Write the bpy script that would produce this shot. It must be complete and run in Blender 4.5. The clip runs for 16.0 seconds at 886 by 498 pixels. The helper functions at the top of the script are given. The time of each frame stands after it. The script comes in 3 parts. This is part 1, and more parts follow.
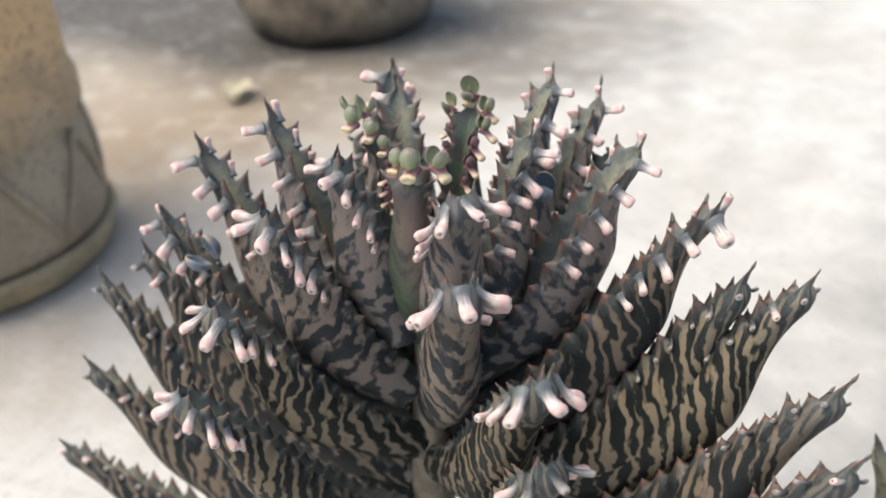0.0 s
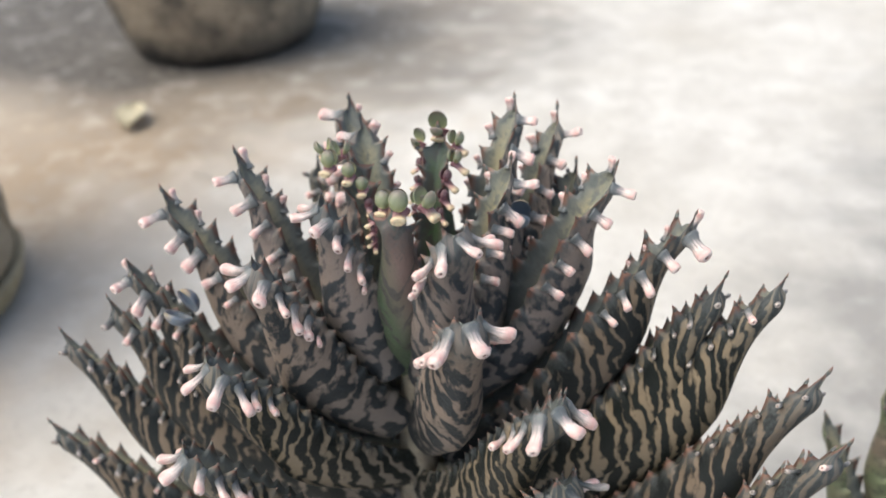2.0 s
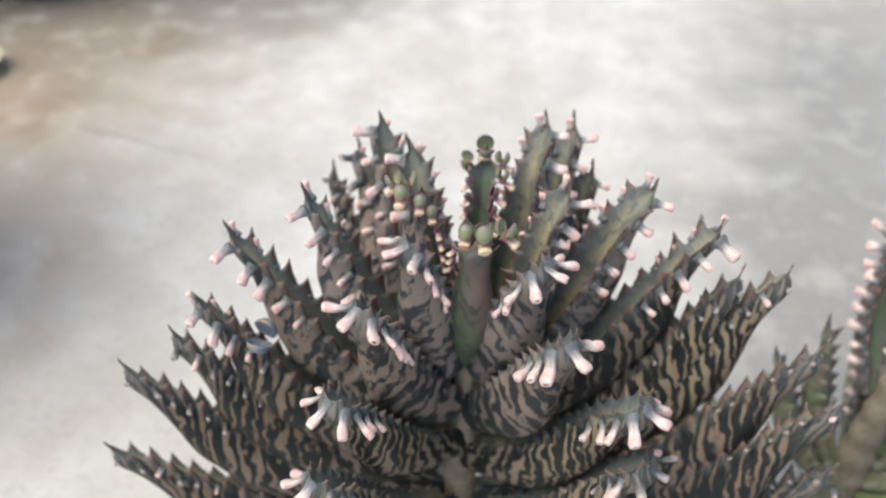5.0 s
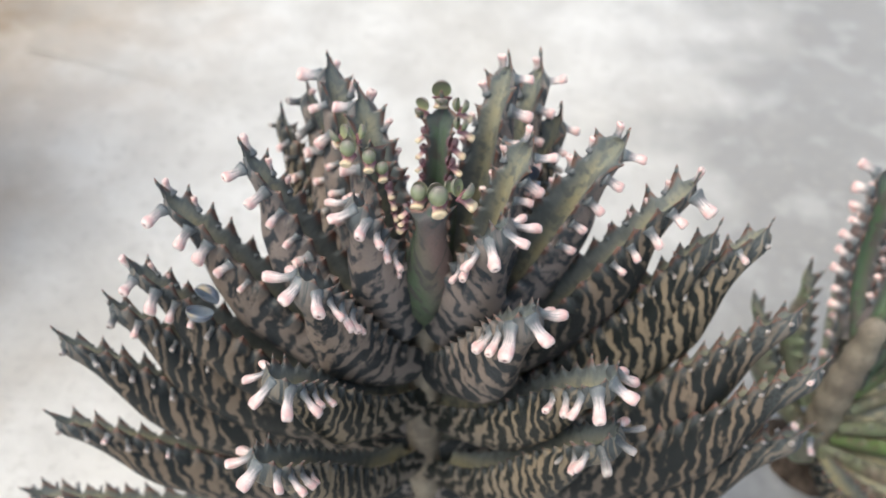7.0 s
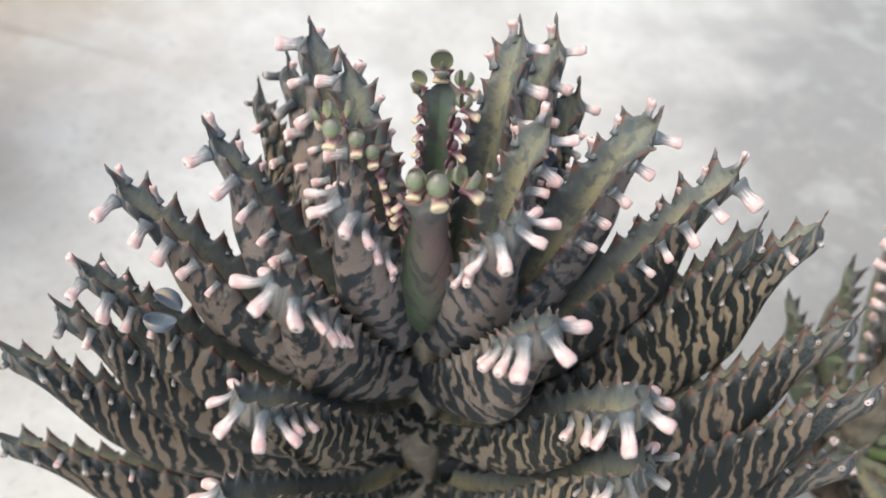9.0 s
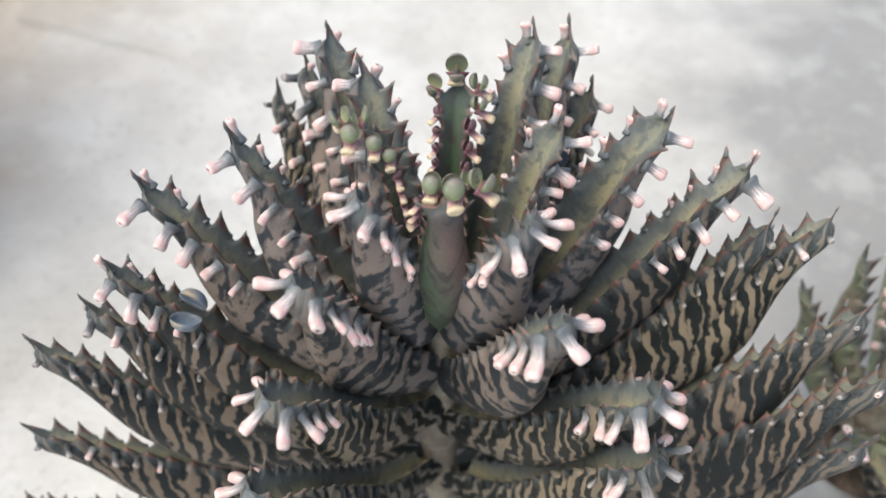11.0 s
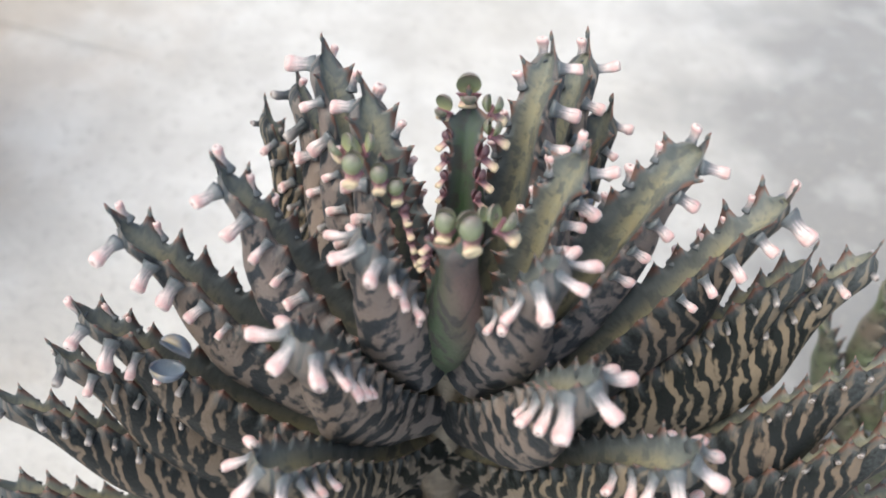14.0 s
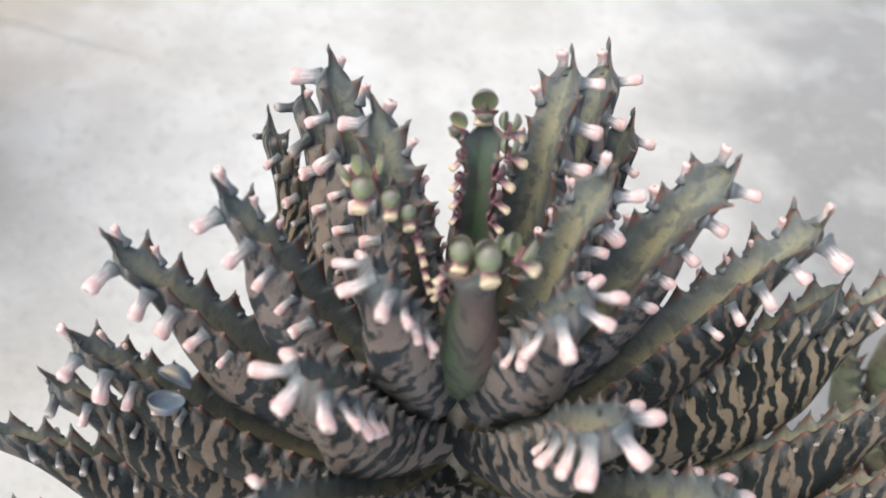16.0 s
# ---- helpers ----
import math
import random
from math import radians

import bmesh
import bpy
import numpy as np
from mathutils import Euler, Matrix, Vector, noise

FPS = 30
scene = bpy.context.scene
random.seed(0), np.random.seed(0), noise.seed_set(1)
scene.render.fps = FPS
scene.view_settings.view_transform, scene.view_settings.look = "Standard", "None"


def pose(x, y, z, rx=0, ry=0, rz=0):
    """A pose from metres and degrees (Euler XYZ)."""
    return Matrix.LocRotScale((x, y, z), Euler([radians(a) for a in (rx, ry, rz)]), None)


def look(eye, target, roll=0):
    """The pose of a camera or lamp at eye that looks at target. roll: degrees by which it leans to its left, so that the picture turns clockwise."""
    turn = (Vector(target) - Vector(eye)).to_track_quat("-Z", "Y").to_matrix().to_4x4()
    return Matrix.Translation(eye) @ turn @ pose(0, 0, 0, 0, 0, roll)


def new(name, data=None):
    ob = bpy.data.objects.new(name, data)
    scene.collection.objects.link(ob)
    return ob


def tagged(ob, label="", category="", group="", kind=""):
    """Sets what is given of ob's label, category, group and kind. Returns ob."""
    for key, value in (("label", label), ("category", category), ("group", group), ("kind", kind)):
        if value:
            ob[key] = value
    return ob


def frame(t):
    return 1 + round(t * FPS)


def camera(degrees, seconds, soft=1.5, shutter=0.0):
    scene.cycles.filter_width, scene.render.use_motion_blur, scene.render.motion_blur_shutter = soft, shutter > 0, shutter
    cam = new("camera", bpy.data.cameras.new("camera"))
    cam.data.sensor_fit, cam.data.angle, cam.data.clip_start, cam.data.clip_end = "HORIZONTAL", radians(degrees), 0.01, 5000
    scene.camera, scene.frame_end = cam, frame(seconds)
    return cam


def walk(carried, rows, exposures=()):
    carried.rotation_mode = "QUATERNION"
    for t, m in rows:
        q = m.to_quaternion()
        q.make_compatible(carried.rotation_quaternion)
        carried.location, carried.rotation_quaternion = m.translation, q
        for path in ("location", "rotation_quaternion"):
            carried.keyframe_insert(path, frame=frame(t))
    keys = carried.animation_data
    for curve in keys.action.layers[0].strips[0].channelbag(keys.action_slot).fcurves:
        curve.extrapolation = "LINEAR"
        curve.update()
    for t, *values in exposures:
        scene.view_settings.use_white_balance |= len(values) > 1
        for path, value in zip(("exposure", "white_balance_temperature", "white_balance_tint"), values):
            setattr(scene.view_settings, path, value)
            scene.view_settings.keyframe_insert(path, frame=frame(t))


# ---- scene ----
cam = camera(52.2, 16.0, soft=1.8)
cam.data.dof.use_dof = True
cam.data.dof.focus_distance = 0.158
cam.data.dof.aperture_fstop = 16.0

PATH = [
    (0, (0.06533, -0.13419, 0.20062), (-0.02257, 0.05959, 0.06938), -2.79),
    (0.5, (0.05724, -0.13548, 0.20241), (-0.02260, 0.06125, 0.07042), -2.87),
    (1, (0.04806, -0.13759, 0.20258), (-0.02204, 0.06175, 0.06899), -2.44),
    (1.5, (0.04817, -0.14079, 0.20315), (-0.01516, 0.06107, 0.06995), -2.77),
    (2, (0.04675, -0.14028, 0.21026), (-0.00961, 0.06315, 0.07632), -3.12),
    (2.5, (0.02915, -0.14651, 0.21802), (-0.01801, 0.05665, 0.08017), -1.78),
    (3, (0.02972, -0.15032, 0.21780), (-0.01256, 0.05348, 0.07931), -1.58),
    (3.5, (0.01393, -0.14464, 0.21706), (-0.01532, 0.05844, 0.07421), -1.02),
    (3.7, (0.00899, -0.13977, 0.21790), (-0.01204, 0.06302, 0.07322), -0.22),
    (5.8, (-0.01019, -0.14750, 0.26277), (-0.00374, 0.03184, 0.08871), 2.86),
    (6, (-0.01100, -0.14729, 0.26453), (-0.00213, 0.02962, 0.08811), 3.40),
    (6.5, (-0.00112, -0.13649, 0.25143), (0.00317, 0.03767, 0.07212), 2.16),
    (7, (0.00027, -0.12633, 0.24368), (0.00448, 0.04570, 0.06233), 1.98),
    (7.5, (0.00180, -0.11170, 0.23141), (0.00556, 0.05811, 0.04797), 1.82),
    (8, (-0.00278, -0.10252, 0.22433), (0.00259, 0.06409, 0.03802), 2.27),
    (8.5, (-0.00642, -0.10282, 0.22397), (-0.00093, 0.06499, 0.03874), 2.31),
    (9, (0.00007, -0.10708, 0.22663), (0.00516, 0.06190, 0.04246), 2.26),
    (9.2, (0.00234, -0.10908, 0.22654), (0.00173, 0.06237, 0.04460), 0.72),
    (11.3, (-0.00098, -0.10624, 0.23309), (-0.00035, 0.05798, 0.04459), 0.39),
    (11.5, (-0.00354, -0.10556, 0.23364), (0.00159, 0.05853, 0.04510), 1.59),
    (12, (-0.00395, -0.10503, 0.23289), (0.00137, 0.05904, 0.04434), 1.66),
    (12.5, (-0.00238, -0.10321, 0.23751), (0.00341, 0.06081, 0.04892), 1.97),
    (13, (-0.00598, -0.09906, 0.23679), (0.00038, 0.06544, 0.04865), 2.10),
    (13.5, (-0.00210, -0.09627, 0.23511), (0.00427, 0.06774, 0.04654), 2.08),
    (14, (-0.00584, -0.09145, 0.22527), (0.00194, 0.07177, 0.03606), 2.39),
    (14.5, (-0.00595, -0.08596, 0.22237), (0.00169, 0.07575, 0.03186), 2.32),
    (15, (-0.00474, -0.08299, 0.21864), (0.00317, 0.07852, 0.02799), 2.36),
    (15.5, (-0.00328, -0.08125, 0.22113), (0.00445, 0.07896, 0.02936), 2.39),
    (16, (-0.00794, -0.08210, 0.22317), (0.00018, 0.07855, 0.03179), 2.65),
]
walk(cam, [(t, look(eye, target, roll)) for t, eye, target, roll in PATH],
     [(0.0, 0.49, 6800, 6), (2.0, 0.46, 6800, 6), (2.5, 0.18, 6800, 5), (3.1, 0.20, 6800, 5), (3.7, 0.30, 6750, 5), (5.8, 0.39, 6550, 5), (7.5, 0.43, 6520, 5), (16.0, 0.46, 6420, 6)])

# ---- light: a bright overcast sky, a soft sun high on the left ----
world = bpy.data.worlds.new("overcast_sky")
scene.world = world
world.use_nodes = True
wn = world.node_tree
sky = wn.nodes.new("ShaderNodeTexSky")
sky.sky_type, sky.sun_disc = "NISHITA", False
sky.sun_elevation, sky.sun_rotation = radians(64), radians(-114)
sky.air_density, sky.dust_density = 1.0, 4.0
wn.links.new(sky.outputs["Color"], wn.nodes["Background"].inputs["Color"])
wn.nodes["Background"].inputs["Strength"].default_value = 0.15
sun_data = bpy.data.lights.new("sun", "SUN")
sun_data.energy, sun_data.angle, sun_data.color = 1.4, radians(50), (1.0, 0.97, 0.93)
sun = new("sun", sun_data)
sun.matrix_world = look((-1.6, -0.7, 3.6), (0, 0, 0))


# ---- materials ----
def material(name, rough=0.6, spec=0.5):
    m = bpy.data.materials.new(name)
    m.use_nodes = True
    b = m.node_tree.nodes["Principled BSDF"]
    b.inputs["Roughness"].default_value = rough
    b.inputs["Specular IOR Level"].default_value = spec
    return m, m.node_tree.nodes, m.node_tree.links, b


def math_node(nt, op, a, b=None, c=None):
    n = nt.nodes.new("ShaderNodeMath")
    n.operation = op
    for i, v in enumerate((a, b, c)):
        if v is None:
            continue
        if isinstance(v, (int, float)):
            n.inputs[i].default_value = v
        else:
            nt.links.new(v, n.inputs[i])
    return n.outputs[0]


def ramp(nt, fac, stops):
    n = nt.nodes.new("ShaderNodeValToRGB")
    els = n.color_ramp.elements
    while len(els) < len(stops):
        els.new(0.5)
    for e, (p, col) in zip(els, stops):
        e.position, e.color = p, (*col, 1)
    nt.links.new(fac, n.inputs[0])
    return n.outputs[0]


def mix(nt, fac, a, b, kind="MIX"):
    n = nt.nodes.new("ShaderNodeMix")
    n.data_type, n.blend_type = "RGBA", kind
    for i, v in ((0, fac), (6, a), (7, b)):
        if isinstance(v, (int, float)):
            n.inputs[i].default_value = v
        elif isinstance(v, tuple):
            n.inputs[i].default_value = (*v, 1)
        else:
            nt.links.new(v, n.inputs[i])
    return n.outputs[2]


def noise_tex(nt, vec, scale, detail=3.0, rough=0.55):
    n = nt.nodes.new("ShaderNodeTexNoise")
    n.inputs["Scale"].default_value = scale
    n.inputs["Detail"].default_value = detail
    n.inputs["Roughness"].default_value = rough
    if vec is not None:
        nt.links.new(vec, n.inputs["Vector"])
    return n.outputs["Fac"]


def bump(nt, bsdf, height, strength, distance):
    n = nt.nodes.new("ShaderNodeBump")
    n.inputs["Strength"].default_value = strength
    n.inputs["Distance"].default_value = distance
    nt.links.new(height, n.inputs["Height"])
    nt.links.new(n.outputs[0], bsdf.inputs["Normal"])


def combine(nt, x, y, z):
    n = nt.nodes.new("ShaderNodeCombineXYZ")
    for i, v in enumerate((x, y, z)):
        if isinstance(v, (int, float)):
            n.inputs[i].default_value = v
        else:
            nt.links.new(v, n.inputs[i])
    return n.outputs[0]


def uv_split(nt, layer="UVMap"):
    uv = nt.nodes.new("ShaderNodeUVMap")
    uv.uv_map = layer
    sep = nt.nodes.new("ShaderNodeSeparateXYZ")
    nt.links.new(uv.outputs[0], sep.inputs[0])
    return sep.outputs[0], sep.outputs[1]


def obj_random(nt):
    return nt.nodes.new("ShaderNodeObjectInfo").outputs["Random"]


def object_coords(nt):
    return nt.nodes.new("ShaderNodeTexCoord").outputs["Object"]


def rim_tint(nt, col, fine, bloom):
    """Grey-blue bloom towards the tip and the edge, and rusty tooth points."""
    edge, along = uv_split(nt, "Rim")
    loose = math_node(nt, "MULTIPLY", math_node(nt, "SUBTRACT", fine, 0.5), 0.5)
    tip = ramp(nt, math_node(nt, "ADD", along, math_node(nt, "MULTIPLY", loose, 0.5)), [(0.84, (0, 0, 0)), (1.0, (0.55, 0.55, 0.55))])
    col = mix(nt, tip, col, bloom)
    band = ramp(nt, math_node(nt, "ADD", edge, loose), [(0.10, (0, 0, 0)), (0.40, (0.55, 0.55, 0.55))])
    col = mix(nt, band, col, tuple(0.8 * c for c in bloom))
    return mix(nt, ramp(nt, math_node(nt, "ADD", edge, loose), [(0.50, (0, 0, 0)), (0.80, (0.80, 0.80, 0.80))]), col, (0.245, 0.125, 0.092))


def striped_skin(name, light, light2, dark, cover, period, slant, soft=0.035, youth=None, lines=0.16, dash=(2.3, 1.3), bloom=(0.128, 0.142, 0.142), base=0.10, even=1.0):
    """The convex back of a leaf: pale skin with wavering dark cross bands that crowd towards its foot. UV is in centimetres along and across the leaf."""
    m, nodes, links, bsdf = material(name, 0.42, 0.22)
    nt = m.node_tree
    u, v = uv_split(nt)
    edge, along = uv_split(nt, "Rim")
    rnd = math_node(nt, "MULTIPLY", obj_random(nt), 40.0)
    av = math_node(nt, "SQRT", math_node(nt, "ADD", math_node(nt, "MULTIPLY", v, v), 0.004))
    us = math_node(nt, "SUBTRACT", u, math_node(nt, "MULTIPLY", math_node(nt, "POWER", av, 0.65), slant))
    warp = noise_tex(nt, combine(nt, math_node(nt, "MULTIPLY", u, 1.6), math_node(nt, "MULTIPLY", v, 2.4), rnd), 1.0, 2.0)
    phase = math_node(nt, "ADD", math_node(nt, "MULTIPLY", us, 1 / period), math_node(nt, "MULTIPLY", warp, 2.3))
    band = math_node(nt, "SINE", math_node(nt, "MULTIPLY", phase, 6.2832))
    blot = noise_tex(nt, combine(nt, math_node(nt, "MULTIPLY", us, dash[0]), math_node(nt, "MULTIPLY", v, dash[1]), math_node(nt, "ADD", rnd, 7.0)), 1.0, 3.0)
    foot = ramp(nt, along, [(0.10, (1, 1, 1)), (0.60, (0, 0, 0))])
    strength = math_node(nt, "MULTIPLY", lines, math_node(nt, "ADD", even, math_node(nt, "MULTIPLY", foot, 1 - even)))
    level = math_node(nt, "ADD", math_node(nt, "MULTIPLY", band, strength), blot)
    level = math_node(nt, "ADD", level, math_node(nt, "MULTIPLY", foot, base))
    fine = noise_tex(nt, combine(nt, u, v, rnd), 14.0, 4.0)
    level = math_node(nt, "ADD", level, math_node(nt, "MULTIPLY", math_node(nt, "SUBTRACT", fine, 0.5), 0.20))
    mask = ramp(nt, level, [(cover - soft, (0, 0, 0)), (cover + soft, (1, 1, 1))])
    tone = mix(nt, noise_tex(nt, combine(nt, u, v, rnd), 2.2, 3.0), light, light2)
    tone = mix(nt, math_node(nt, "MULTIPLY", fine, 0.35), tone, tuple(0.55 * c for c in light))
    tone = mix(nt, math_node(nt, "MULTIPLY", obj_random(nt), 0.35), tone, tuple(0.45 * c for c in light))
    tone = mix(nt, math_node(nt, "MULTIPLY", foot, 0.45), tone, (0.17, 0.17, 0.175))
    deep = mix(nt, fine, dark, tuple(2.2 * c for c in dark))
    if youth:
        tone = mix(nt, ramp(nt, math_node(nt, "SUBTRACT", math_node(nt, "MULTIPLY", math_node(nt, "ADD", u, warp), 0.2), math_node(nt, "MULTIPLY", v, 0.75)), [(0.30, (1, 1, 1)), (0.78, (0, 0, 0))]), tone, youth)
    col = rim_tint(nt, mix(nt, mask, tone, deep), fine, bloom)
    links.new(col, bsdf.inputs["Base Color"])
    links.new(math_node(nt, "ADD", 0.36, math_node(nt, "MULTIPLY", fine, 0.24)), bsdf.inputs["Roughness"])
    bump(nt, bsdf, math_node(nt, "ADD", fine, math_node(nt, "MULTIPLY", level, 0.6)), 0.35, 0.0005)
    return m


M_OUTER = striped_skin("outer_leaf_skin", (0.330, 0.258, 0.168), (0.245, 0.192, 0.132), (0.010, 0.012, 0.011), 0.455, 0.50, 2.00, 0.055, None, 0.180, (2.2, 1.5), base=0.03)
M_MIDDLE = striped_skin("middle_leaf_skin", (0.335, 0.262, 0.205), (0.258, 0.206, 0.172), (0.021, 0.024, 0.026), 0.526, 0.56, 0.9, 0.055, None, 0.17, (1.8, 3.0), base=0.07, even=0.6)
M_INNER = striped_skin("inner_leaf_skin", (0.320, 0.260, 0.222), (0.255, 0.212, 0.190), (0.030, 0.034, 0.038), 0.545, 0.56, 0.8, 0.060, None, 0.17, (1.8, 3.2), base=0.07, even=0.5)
# dusky skin; on the lowest leaves its darkness stands in for shade
M_DUSK_SHADED = striped_skin("dusky_shaded_leaf_skin", (0.268, 0.204, 0.145), (0.205, 0.160, 0.120), (0.012, 0.014, 0.014), 0.446, 0.52, 1.90, 0.060, None, 0.160, (2.2, 1.5), base=0.05)
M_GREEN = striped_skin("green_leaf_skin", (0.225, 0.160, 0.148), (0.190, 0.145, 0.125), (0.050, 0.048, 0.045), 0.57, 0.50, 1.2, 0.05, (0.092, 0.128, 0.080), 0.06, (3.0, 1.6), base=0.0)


def channel_skin(name, a, b, edge_col):
    """The hollow upper face of a leaf: grey-green with a bluish bloom and faint dark spots."""
    m, nodes, links, bsdf = material(name, 0.45, 0.4)
    nt = m.node_tree
    u, v = uv_split(nt)
    rnd = math_node(nt, "MULTIPLY", obj_random(nt), 30.0)
    vec = combine(nt, u, v, rnd)
    big, fine = noise_tex(nt, vec, 1.6, 3.0), noise_tex(nt, vec, 12.0, 4.0)
    col = mix(nt, ramp(nt, big, [(0.40, (0, 0, 0)), (0.62, (1, 1, 1))]), a, b)
    edge = ramp(nt, math_node(nt, "ABSOLUTE", v), [(0.09, (0, 0, 0)), (0.24, (1, 1, 1))])
    col = mix(nt, edge, col, edge_col)
    patch = noise_tex(nt, combine(nt, math_node(nt, "MULTIPLY", u, 2.6), math_node(nt, "MULTIPLY", v, 5.0), rnd), 1.0, 3.0)
    col = mix(nt, ramp(nt, patch, [(0.52, (0, 0, 0)), (0.60, (0.75, 0.75, 0.75))]), col, tuple(0.75 * c for c in edge_col))
    col = mix(nt, ramp(nt, fine, [(0.56, (0, 0, 0)), (0.70, (0.45, 0.45, 0.45))]), col, (0.120, 0.125, 0.105))
    col = rim_tint(nt, col, fine, (0.120, 0.142, 0.140))
    links.new(col, bsdf.inputs["Base Color"])
    bump(nt, bsdf, fine, 0.3, 0.0004)
    return m


M_UPPER = channel_skin("upper_leaf_skin", (0.360, 0.325, 0.205), (0.290, 0.290, 0.215), (0.175, 0.190, 0.180))
M_YOUNG = channel_skin("young_upper_leaf_skin", (0.095, 0.155, 0.075), (0.125, 0.165, 0.110), (0.150, 0.125, 0.115))


def tooth_skin():
    m, nodes, links, bsdf = material("tooth_skin", 0.45, 0.4)
    nt = m.node_tree
    u, v = uv_split(nt)
    n = noise_tex(nt, object_coords(nt), 900.0, 3.0)
    col = ramp(nt, math_node(nt, "ADD", u, math_node(nt, "MULTIPLY", math_node(nt, "SUBTRACT", n, 0.5), 0.5)),
               [(0.0, (0.120, 0.135, 0.130)), (0.30, (0.200, 0.165, 0.130)), (0.70, (0.280, 0.150, 0.125)), (1.0, (0.150, 0.075, 0.068))])
    links.new(col, bsdf.inputs["Base Color"])
    return m


def peg_skin(name, stops, spots=0.6, root=(0.085, 0.115, 0.125)):
    """Waxy stub: dark streaks run out from its root, a ringed dimple closes its end."""
    m, nodes, links, bsdf = material(name, 0.34, 0.5)
    nt = m.node_tree
    u, v = uv_split(nt)
    n = noise_tex(nt, object_coords(nt), 700.0, 4.0)
    shift = math_node(nt, "MULTIPLY", math_node(nt, "SUBTRACT", obj_random(nt), 0.5), 0.05)
    fac = math_node(nt, "ADD", math_node(nt, "ADD", math_node(nt, "MULTIPLY", u, 0.75), shift), math_node(nt, "MULTIPLY", math_node(nt, "SUBTRACT", n, 0.5), 0.20))
    col = ramp(nt, fac, stops)
    speck = noise_tex(nt, object_coords(nt), 2600.0, 2.0)
    col = mix(nt, math_node(nt, "MULTIPLY", ramp(nt, speck, [(0.56, (0, 0, 0)), (0.70, (1, 1, 1))]), 0.45 if spots else 0.0), col, (0.42, 0.29, 0.26))
    turn = math_node(nt, "MULTIPLY", v, 6.2832)
    streak = noise_tex(nt, combine(nt, math_node(nt, "MULTIPLY", u, 0.8), math_node(nt, "MULTIPLY", math_node(nt, "SINE", turn), 2.6), math_node(nt, "ADD", math_node(nt, "MULTIPLY", math_node(nt, "COSINE", turn), 2.6), math_node(nt, "MULTIPLY", obj_random(nt), 9.0))), 1.5, 3.0)
    reach = ramp(nt, math_node(nt, "ADD", u, math_node(nt, "MULTIPLY", math_node(nt, "SUBTRACT", streak, 0.5), -2.4)), [(0.22, (1, 1, 1)), (0.62, (0, 0, 0))])
    col = mix(nt, math_node(nt, "MULTIPLY", reach, spots), col, root)
    links.new(col, bsdf.inputs["Base Color"])
    bsdf.inputs["Subsurface Weight"].default_value = 0.12
    bsdf.inputs["Subsurface Radius"].default_value = (0.001, 0.0006, 0.0005)
    bsdf.inputs["Subsurface Scale"].default_value = 1.0
    bump(nt, bsdf, math_node(nt, "ADD", n, streak), 0.30, 0.0003)
    return m


M_TOOTH = tooth_skin()
M_PEG = peg_skin("bulbil_stub_skin", [(0.0, (0.115, 0.130, 0.138)), (0.18, (0.22, 0.225, 0.230)), (0.32, (0.58, 0.50, 0.48)), (0.46, (0.84, 0.69, 0.64)), (0.64, (0.80, 0.50, 0.46)), (0.76, (0.86, 0.69, 0.63)), (0.87, (0.80, 0.62, 0.57)), (0.94, (0.30, 0.17, 0.15))], 0.6, (0.110, 0.130, 0.132))
M_PEG_OLD = peg_skin("old_stub_skin", [(0.0, (0.040, 0.050, 0.050)), (0.30, (0.11, 0.12, 0.12)), (0.56, (0.26, 0.25, 0.24)), (0.70, (0.50, 0.45, 0.41)), (0.96, (0.16, 0.13, 0.11))], 0.6, (0.030, 0.038, 0.040))
M_BRACT = peg_skin("bract_skin", [(0.0, (0.26, 0.12, 0.14)), (0.34, (0.46, 0.26, 0.25)), (0.60, (0.72, 0.57, 0.37)), (1.0, (0.78, 0.67, 0.44))], 0.5, (0.22, 0.085, 0.11))
M_LEAFLET = peg_skin("plantlet_skin", [(0.0, (0.42, 0.44, 0.22)), (0.22, (0.30, 0.34, 0.19)), (0.52, (0.25, 0.27, 0.18)), (0.75, (0.21, 0.17, 0.15))], 0.0)
M_BUD = peg_skin("bud_skin", [(0.0, (0.30, 0.12, 0.15)), (0.40, (0.22, 0.115, 0.13)), (0.75, (0.13, 0.085, 0.09))], 0.0)
M_BLUE = peg_skin("blue_plantlet_skin", [(0.0, (0.12, 0.14, 0.16)), (0.30, (0.16, 0.205, 0.26)), (0.62, (0.18, 0.22, 0.27)), (0.75, (0.34, 0.27, 0.17))], 0.0)


def stem_skin():
    m, nodes, links, bsdf = material("stem_skin", 0.6, 0.3)
    nt = m.node_tree
    co = object_coords(nt)
    big, fine = noise_tex(nt, co, 130.0, 3.0), noise_tex(nt, co, 900.0, 4.0)
    col = mix(nt, ramp(nt, big, [(0.40, (0, 0, 0)), (0.60, (1, 1, 1))]), (0.33, 0.285, 0.215), (0.21, 0.175, 0.135))
    col = mix(nt, ramp(nt, fine, [(0.55, (0, 0, 0)), (0.7, (1, 1, 1))]), col, (0.15, 0.13, 0.10))
    links.new(col, bsdf.inputs["Base Color"])
    bump(nt, bsdf, fine, 0.5, 0.0006)
    return m


M_STEM = stem_skin()

